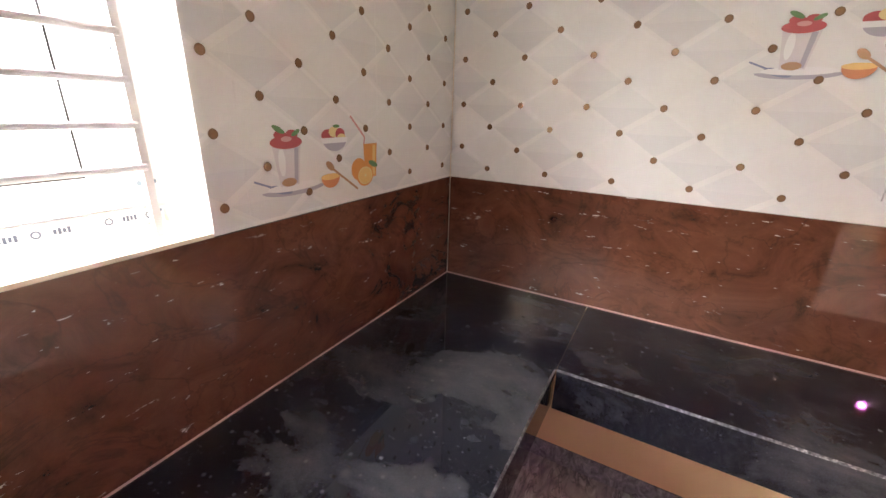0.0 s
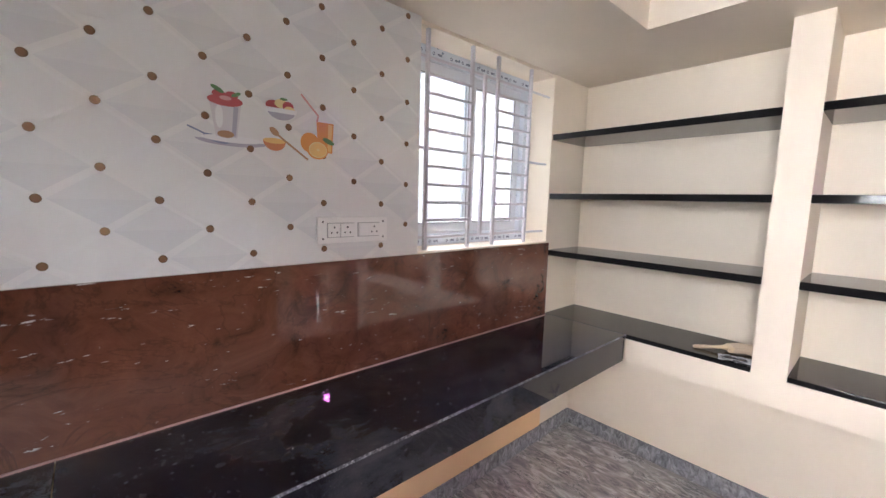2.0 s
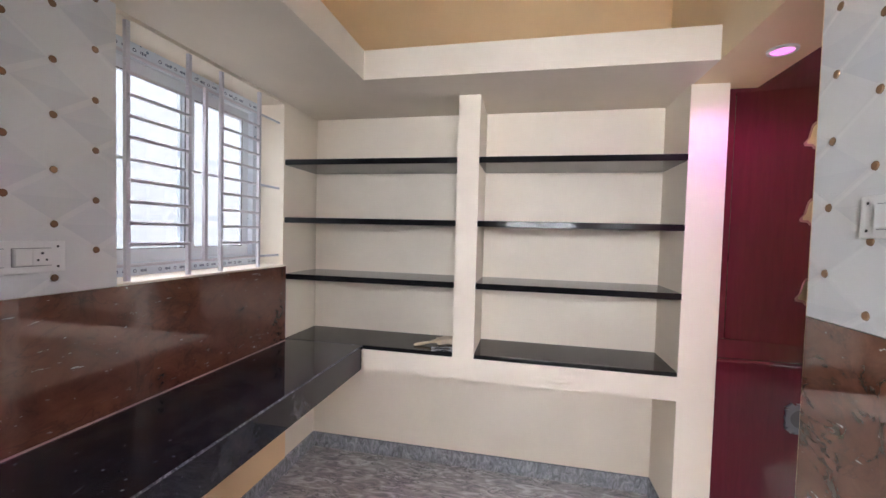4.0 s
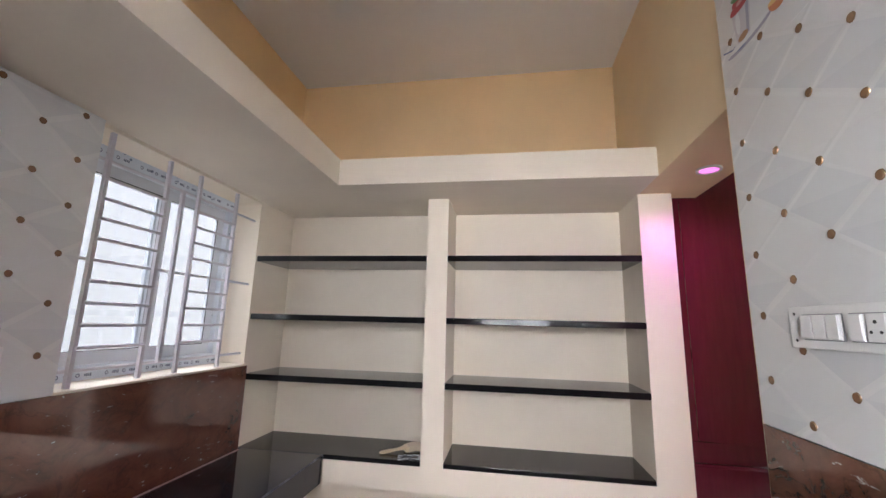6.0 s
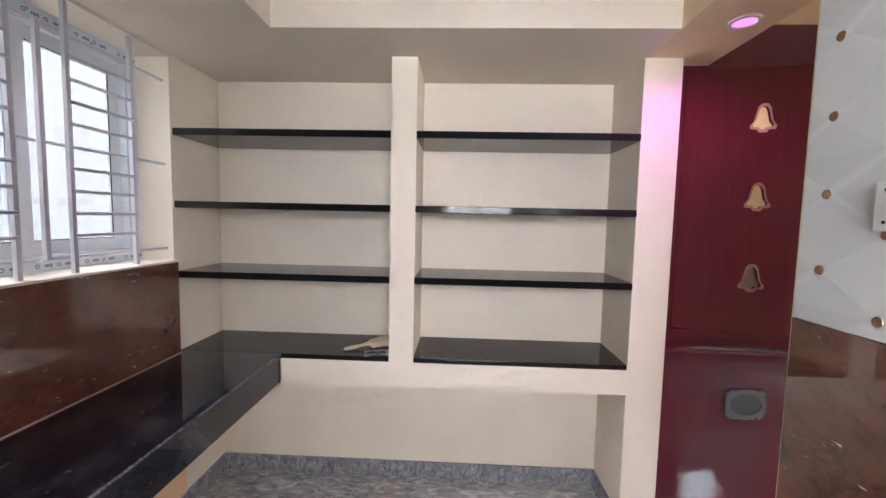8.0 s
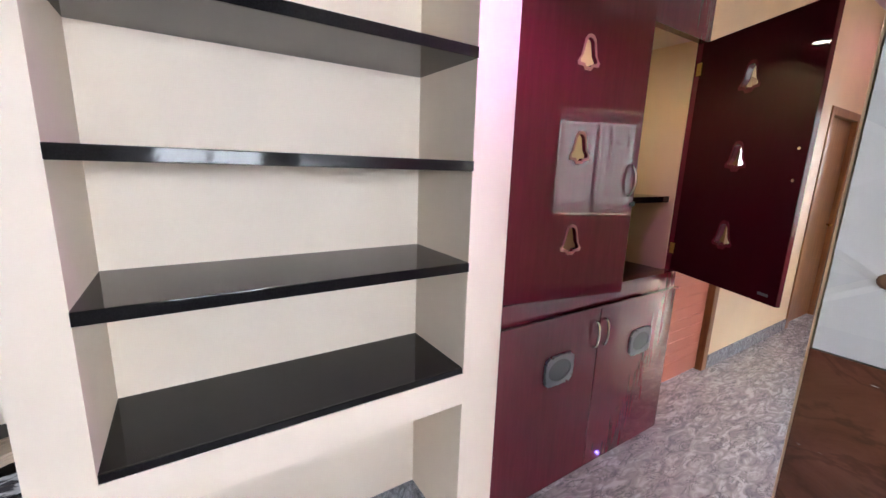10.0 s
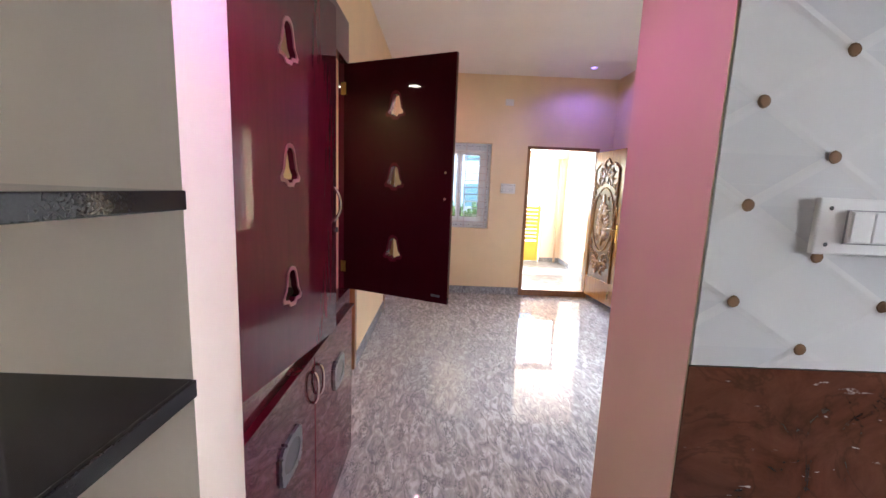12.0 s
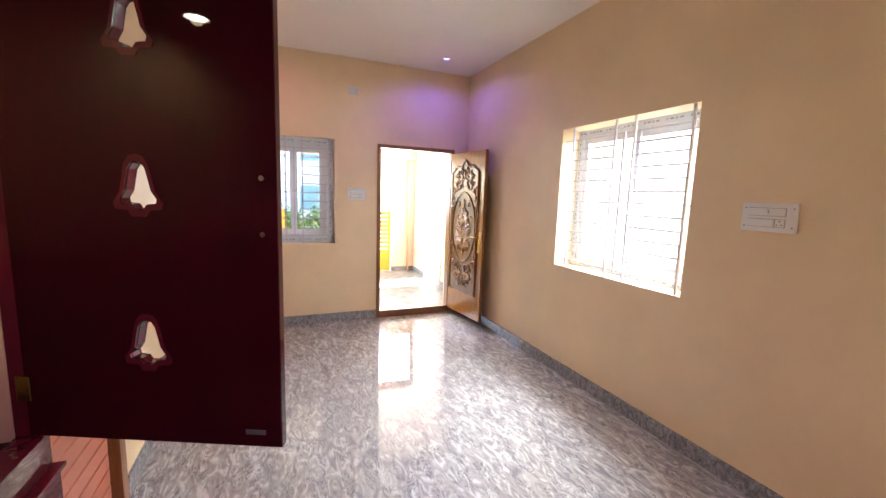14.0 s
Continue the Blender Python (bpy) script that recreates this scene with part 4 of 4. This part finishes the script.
def tree(x, y, height, spread, seed):
    rnd = random.Random(seed)
    t = empty("tree", pose(x, y, -0.5), "leafy green tree beyond the porch gate", "tree", "trees outside")
    bm = bmesh.new()
    tube(bm, [(0, 0, 0), (0.05, 0.02, height * 0.3), (0.0, 0.06, height * 0.6), (0.05, 0, height * 0.85)], [0.11, 0.09, 0.06, 0.02], 8)
    tips = []
    for k in range(9):
        a, z = rnd.uniform(0, math.tau), height * rnd.uniform(0.28, 0.7)
        r = spread * rnd.uniform(0.5, 0.95)
        tip = (r * math.cos(a), r * math.sin(a), z + height * rnd.uniform(0.08, 0.25))
        tube(bm, [(0.02, 0.03, z), (tip[0] * 0.5, tip[1] * 0.5, z + 0.12), tip], [0.035, 0.025, 0.008], 5)
        tips.append(tip)
    part("trunk", bm, BARK, t, "", True)
    bm = bmesh.new()
    for k in range(1500):
        tx, ty, tz = tips[k % len(tips)]
        f = rnd.uniform(0.35, 1.15)
        c = Vector((tx * f + rnd.gauss(0, spread * 0.16), ty * f + rnd.gauss(0, spread * 0.16), tz + rnd.gauss(0, height * 0.10)))
        u = Vector((rnd.gauss(0, 1), rnd.gauss(0, 1), rnd.gauss(0, 1))).normalized()
        w = u.orthogonal().normalized()
        s = rnd.uniform(0.05, 0.10)
        vs = [bm.verts.new(c + p) for p in (u * s, w * s * 0.45, -u * s, -w * s * 0.45)]
        bm.faces.new(vs)
    part("crown", bm, LEAF, t)


for k, (x, y, hh, sp) in enumerate(((0.75, -9.5, 1.75, 0.75), (1.15, -10.4, 1.9, 0.9), (2.4, -12.0, 2.3, 1.0), (0.9, -13.0, 2.1, 1.0), (4.2, -12.5, 2.5, 1.1), (5.9, -14.0, 2.9, 1.3), (-0.8, -15.0, 2.2, 1.0))):
    tree(x, y, 0.78 * hh, sp, 20 + k)


# ---- wall tiles ----
def clip(poly, w, h):
    """A polygon cut to the rectangle 0..w, 0..h."""
    for axis, limit, sign in ((0, 0.0, 1), (0, w, -1), (1, 0.0, 1), (1, h, -1)):
        out = []
        for p, q in zip(poly, poly[1:] + poly[:1]):
            a, c = sign * (p[axis] - limit), sign * (q[axis] - limit)
            if a >= 0:
                out.append(p)
            if a * c < 0:
                t = a / (a - c)
                out.append(tuple(p[i] + t * (q[i] - p[i]) for i in (0, 1)))
        poly = out
        if len(poly) < 3:
            return []
    return poly


tile_meshes = {}


def tile_mesh(d, p, w, h, u0=0.0, v0=0.0):
    """One glazed tile: rhombus facets, raised ridges between gilt dots. u0, v0: where the cut piece starts in the whole tile."""
    key = tuple(round(k, 4) for k in (d, p, w, h, u0, v0))
    if key in tile_meshes:
        return tile_meshes[key]
    bm = bmesh.new()
    g, ridge = 0.0003, 0.0085
    dots = {}
    for i in range(-4, 8):
        for k in range(-3, 6):
            dots[i, k] = ((i + 0.5) * d - u0, (0.793 if i % 2 == 0 else 0.295) * p + k * p - v0)

    def face(poly, z, slot):
        poly = clip(poly, w, h)
        if poly:
            sx, sy = (w - 2 * g) / w, (h - 2 * g) / h
            f = bm.faces.new([bm.verts.new((g + a * sx, g + b * sy, z)) for a, b in poly])
            f.material_index = slot

    for (i, k), (u, v) in dots.items():
        lo = k if i % 2 else k + 1
        left, right, up, down = (u, v), (u + 2 * d, v), (u + d, v + p / 2), (u + d, v - p / 2)
        odd = (i // 2 + k) % 2
        face([left, down, right], 0.0, 1 if odd else 0)
        face([left, right, up], 0.0, 5 if odd else 0)
        for (a, b) in ((left, up), (left, down)):
            n = Vector((-(b[1] - a[1]), b[0] - a[0])).normalized() * ridge
            for s in (-1, 1):
                quad = clip([a, b, (b[0] + s * n.x, b[1] + s * n.y), (a[0] + s * n.x, a[1] + s * n.y)][::s], w, h)
                if not quad:
                    continue
                vs = []
                for q in quad:
                    dist = abs((q[0] - a[0]) * n.x + (q[1] - a[1]) * n.y) / n.length
                    vs.append(bm.verts.new((q[0], q[1], 0.0003 + 0.0006 * max(0.0, 1 - dist / ridge))))
                f = bm.faces.new(vs)
                f.material_index = 2
        if 0.005 < u < w - 0.005 and 0.004 < v < h - 0.004:
            for r, z0, z1, slot in ((0.0106, 0.0, 0.0026, 3), (0.0076, 0.0026, 0.0031, 4)):
                ring = [[bm.verts.new((u + rr * math.cos(math.tau * j / 12), v + rr * math.sin(math.tau * j / 12), z)) for j in range(12)] for rr, z in ((r, z0), (r * 0.88, z1))]
                for j in range(12):
                    bm.faces.new((ring[0][j], ring[0][(j + 1) % 12], ring[1][(j + 1) % 12], ring[1][j])).material_index = slot
                bm.faces.new(ring[1]).material_index = slot
    # the tile's edge
    for (x0, y0), (x1, y1) in (((g, g), (w - g, g)), ((w - g, g), (w - g, h - g)), ((w - g, h - g), (g, h - g)), ((g, h - g), (g, g))):
        bm.faces.new([bm.verts.new(c) for c in ((x0, y0, -0.006), (x1, y1, -0.006), (x1, y1, 0), (x0, y0, 0))])
    me = bpy.data.meshes.new("tile")
    bm.to_mesh(me)
    bm.free()
    for m in (TILE_A, TILE_B, RIDGE, GOLD, DOT, TILE_C):
        me.materials.append(m)
    tile_meshes[key] = me
    return me


def tiled_wall(name, m, u_start, u_end, v_start, v_end, u_ref, d, p, label, holes=(), v_ref=None):
    """Tiles over a stretch of wall: local x along it, y up, z out of it. holes: stretches (u0, u1, v0, v1) left open."""
    wall = empty(name, m, label, "wall tiles", kind="structure")
    w, h = 4 * d, 2 * p
    part("tile_bed", boxes(*[(a, b, c, e, -0.016, -0.0009) for a, b, c, e in cut_rects(u_start, u_end, v_start, v_end, holes)]), WHITE_GROUT, wall)
    n0, n1 = math.floor((u_start - u_ref) / w), math.ceil((u_end - u_ref) / w)
    v_ref = v_start if v_ref is None else v_ref
    rows = math.ceil((v_end - v_ref) / h)
    for r in range(math.floor((v_start - v_ref) / h), rows):
        for c in range(n0, n1):
            cell = (u_ref + c * w, u_ref + (c + 1) * w, v_ref + r * h, v_ref + (r + 1) * h)
            a0, a1, b0, b1 = max(cell[0], u_start), min(cell[1], u_end), max(cell[2], v_start), min(cell[3], v_end)
            for x0, x1, y0, y1 in cut_rects(a0, a1, b0, b1, holes):
                if x1 - x0 < 0.01 or y1 - y0 < 0.01:
                    continue
                ob = new("tile", tile_mesh(d, p, x1 - x0, y1 - y0, x0 - cell[0], y0 - cell[2]))
                ob.parent = wall
                ob.location = (x0, y0, 0)
    return wall


def cut_rects(u0, u1, v0, v1, holes):
    rects = [(u0, u1, v0, v1)]
    for a, b, c, e in holes:
        out = []
        for x0, x1, y0, y1 in rects:
            if a >= x1 or b <= x0 or c >= y1 or e <= y0:
                out.append((x0, x1, y0, y1))
                continue
            if a > x0:
                out.append((x0, a, y0, y1))
            if b < x1:
                out.append((b, x1, y0, y1))
            if c > y0:
                out.append((max(a, x0), min(b, x1), y0, c))
            if e < y1:
                out.append((max(a, x0), min(b, x1), e, y1))
        rects = out
    return rects


def facing(origin, x_axis, z_axis):
    x, z = Vector(x_axis), Vector(z_axis)
    y = z.cross(x)
    return Matrix(((x.x, y.x, z.x, origin[0]), (x.y, y.y, z.y, origin[1]), (x.z, y.z, z.z, origin[2]), (0, 0, 0, 1)))


D, P = 0.1115, 0.1525
north = tiled_wall("tiles_north", facing((0, 1.570, 0), (1, 0, 0), (0, -1, 0)), -0.662, 1.008, 1.207, 2.110, 0.220, D, P, "glossy white diamond tiles with brown dots")
west = tiled_wall("tiles_west", facing((-0.664, 0, 0), (0, 1, 0), (1, 0, 0)), -0.435, 1.566, 1.207, 2.110, 0.672, 0.1103, 0.1448, "glossy white diamond tiles with brown dots", [(-0.37, 0.588, 1.2, 2.10)], 1.216)
south = tiled_wall("tiles_south", facing((0, -0.437, 0), (-1, 0, 0), (0, 1, 0)), -1.133, 0.655, 1.221, 2.50, -1.140, 0.1235, 0.157, "glossy white diamond tiles with brown dots", v_ref=1.209)

# printed breakfast decor on one tile of each wall
INK = {k: material("print_" + k, tuple(0.88 * v + 0.08 for v in c), 0.12)[0] for k, c in (
    ("red", (0.45, 0.035, 0.04)), ("green", (0.09, 0.22, 0.06)), ("milk", (0.66, 0.62, 0.64)), ("lilac", (0.40, 0.38, 0.46)), ("blue", (0.20, 0.23, 0.36)),
    ("orange", (0.72, 0.27, 0.03)), ("light_orange", (0.80, 0.50, 0.16)), ("honey", (0.62, 0.20, 0.06)), ("wood", (0.42, 0.22, 0.10)), ("pink", (0.62, 0.28, 0.27)), ("yellow", (0.78, 0.62, 0.28)), ("white", (0.80, 0.80, 0.80)))}


def ell(cx_, cy_, rx, ry, a0=0.0, a1=math.tau, turn=0.0, n=22):
    pts = []
    for k in range(n):
        a = a0 + (a1 - a0) * k / (n - 1 if a1 - a0 < 6.2 else n)
        x, y = rx * math.cos(a), ry * math.sin(a)
        pts.append((cx_ + x * math.cos(turn) - y * math.sin(turn), cy_ + x * math.sin(turn) + y * math.cos(turn)))
    return pts


def strip(x0, y0, x1, y1, r):
    n = Vector((-(y1 - y0), x1 - x0)).normalized() * r
    return [(x0 + n.x, y0 + n.y), (x0 - n.x, y0 - n.y), (x1 - n.x, y1 - n.y), (x1 + n.x, y1 + n.y)]


def decor(parent, u, v, s=1.0):
    shapes = [
        ("lilac", ell(0.115, 0.062, 0.088, 0.016, math.pi, math.tau)), ("blue", ell(0.075, 0.063, 0.030, 0.009, 0, math.tau, -0.3)), ("blue", strip(0.012, 0.090, 0.062, 0.068, 0.0022)), ("white", ell(0.115, 0.066, 0.075, 0.010)),
        ("milk", [(0.075, 0.070), (0.125, 0.070), (0.138, 0.165), (0.062, 0.165)]), ("lilac", [(0.112, 0.074), (0.122, 0.074), (0.131, 0.155), (0.119, 0.155)]), ("wood", ell(0.098, 0.078, 0.020, 0.010)), ("white", ell(0.084, 0.125, 0.009, 0.032)),
        ("red", ell(0.100, 0.168, 0.042, 0.015)), ("red", ell(0.085, 0.184, 0.016, 0.010)), ("red", ell(0.115, 0.184, 0.016, 0.011)), ("pink", ell(0.100, 0.175, 0.014, 0.006)), ("green", ell(0.082, 0.196, 0.017, 0.006, 0, math.tau, -0.5)), ("green", ell(0.126, 0.188, 0.013, 0.005, 0, math.tau, 0.5)),
        ("red", ell(0.222, 0.178, 0.022, 0.015)), ("yellow", ell(0.242, 0.186, 0.018, 0.013)), ("red", ell(0.262, 0.180, 0.016, 0.015)), ("yellow", ell(0.266, 0.172, 0.015, 0.009)), ("green", ell(0.250, 0.200, 0.011, 0.004)), ("white", ell(0.243, 0.172, 0.044, 0.034, math.pi, math.tau)), ("lilac", ell(0.243, 0.168, 0.040, 0.030, math.pi * 1.1, math.pi * 1.9)),
        ("honey", ell(0.222, 0.074, 0.031, 0.028, math.pi, math.tau)), ("light_orange", ell(0.222, 0.075, 0.032, 0.008)), ("wood", strip(0.225, 0.098, 0.318, 0.028, 0.0030)), ("wood", ell(0.222, 0.102, 0.016, 0.009, 0, math.tau, -0.75)),
        ("orange", [(0.350, 0.055), (0.396, 0.055), (0.402, 0.150), (0.346, 0.150)]), ("light_orange", [(0.380, 0.060), (0.392, 0.060), (0.397, 0.146), (0.384, 0.146)]), ("pink", strip(0.352, 0.168, 0.348, 0.150, 0.0028)), ("pink", strip(0.300, 0.225, 0.352, 0.168, 0.0028)),
        ("orange", ell(0.325, 0.082, 0.029, 0.031)), ("orange", ell(0.349, 0.062, 0.034, 0.030)), ("yellow", ell(0.350, 0.062, 0.029, 0.025)), ("light_orange", ell(0.350, 0.062, 0.026, 0.022)), ("yellow", ell(0.350, 0.062, 0.005, 0.004)), ("green", ell(0.384, 0.092, 0.020, 0.008, 0, math.tau, -0.4)),
    ]
    d = part("decor_print", bmesh.new(), WHITE_PLASTIC, parent, "printed parfait, fruit bowl, honey and orange juice")
    bm = bmesh.new()
    names = list(INK)
    for k, (ink, pts) in enumerate(shapes):
        f = bm.faces.new([bm.verts.new((a * s * 1.06, b * s, 0.0024 + 0.00004 * k)) for a, b in pts])
        f.material_index = names.index(ink)
        if f.normal.z < 0:
            f.normal_flip()
    d.data = mesh_of("decor_print", bm, [INK[k] for k in names])
    d.location = (u, v, 0)
    return d


decor(north, 0.220, 1.512)
decor(west, 0.676, 1.212)
decor(south, -1.128, 2.163, 1.08)
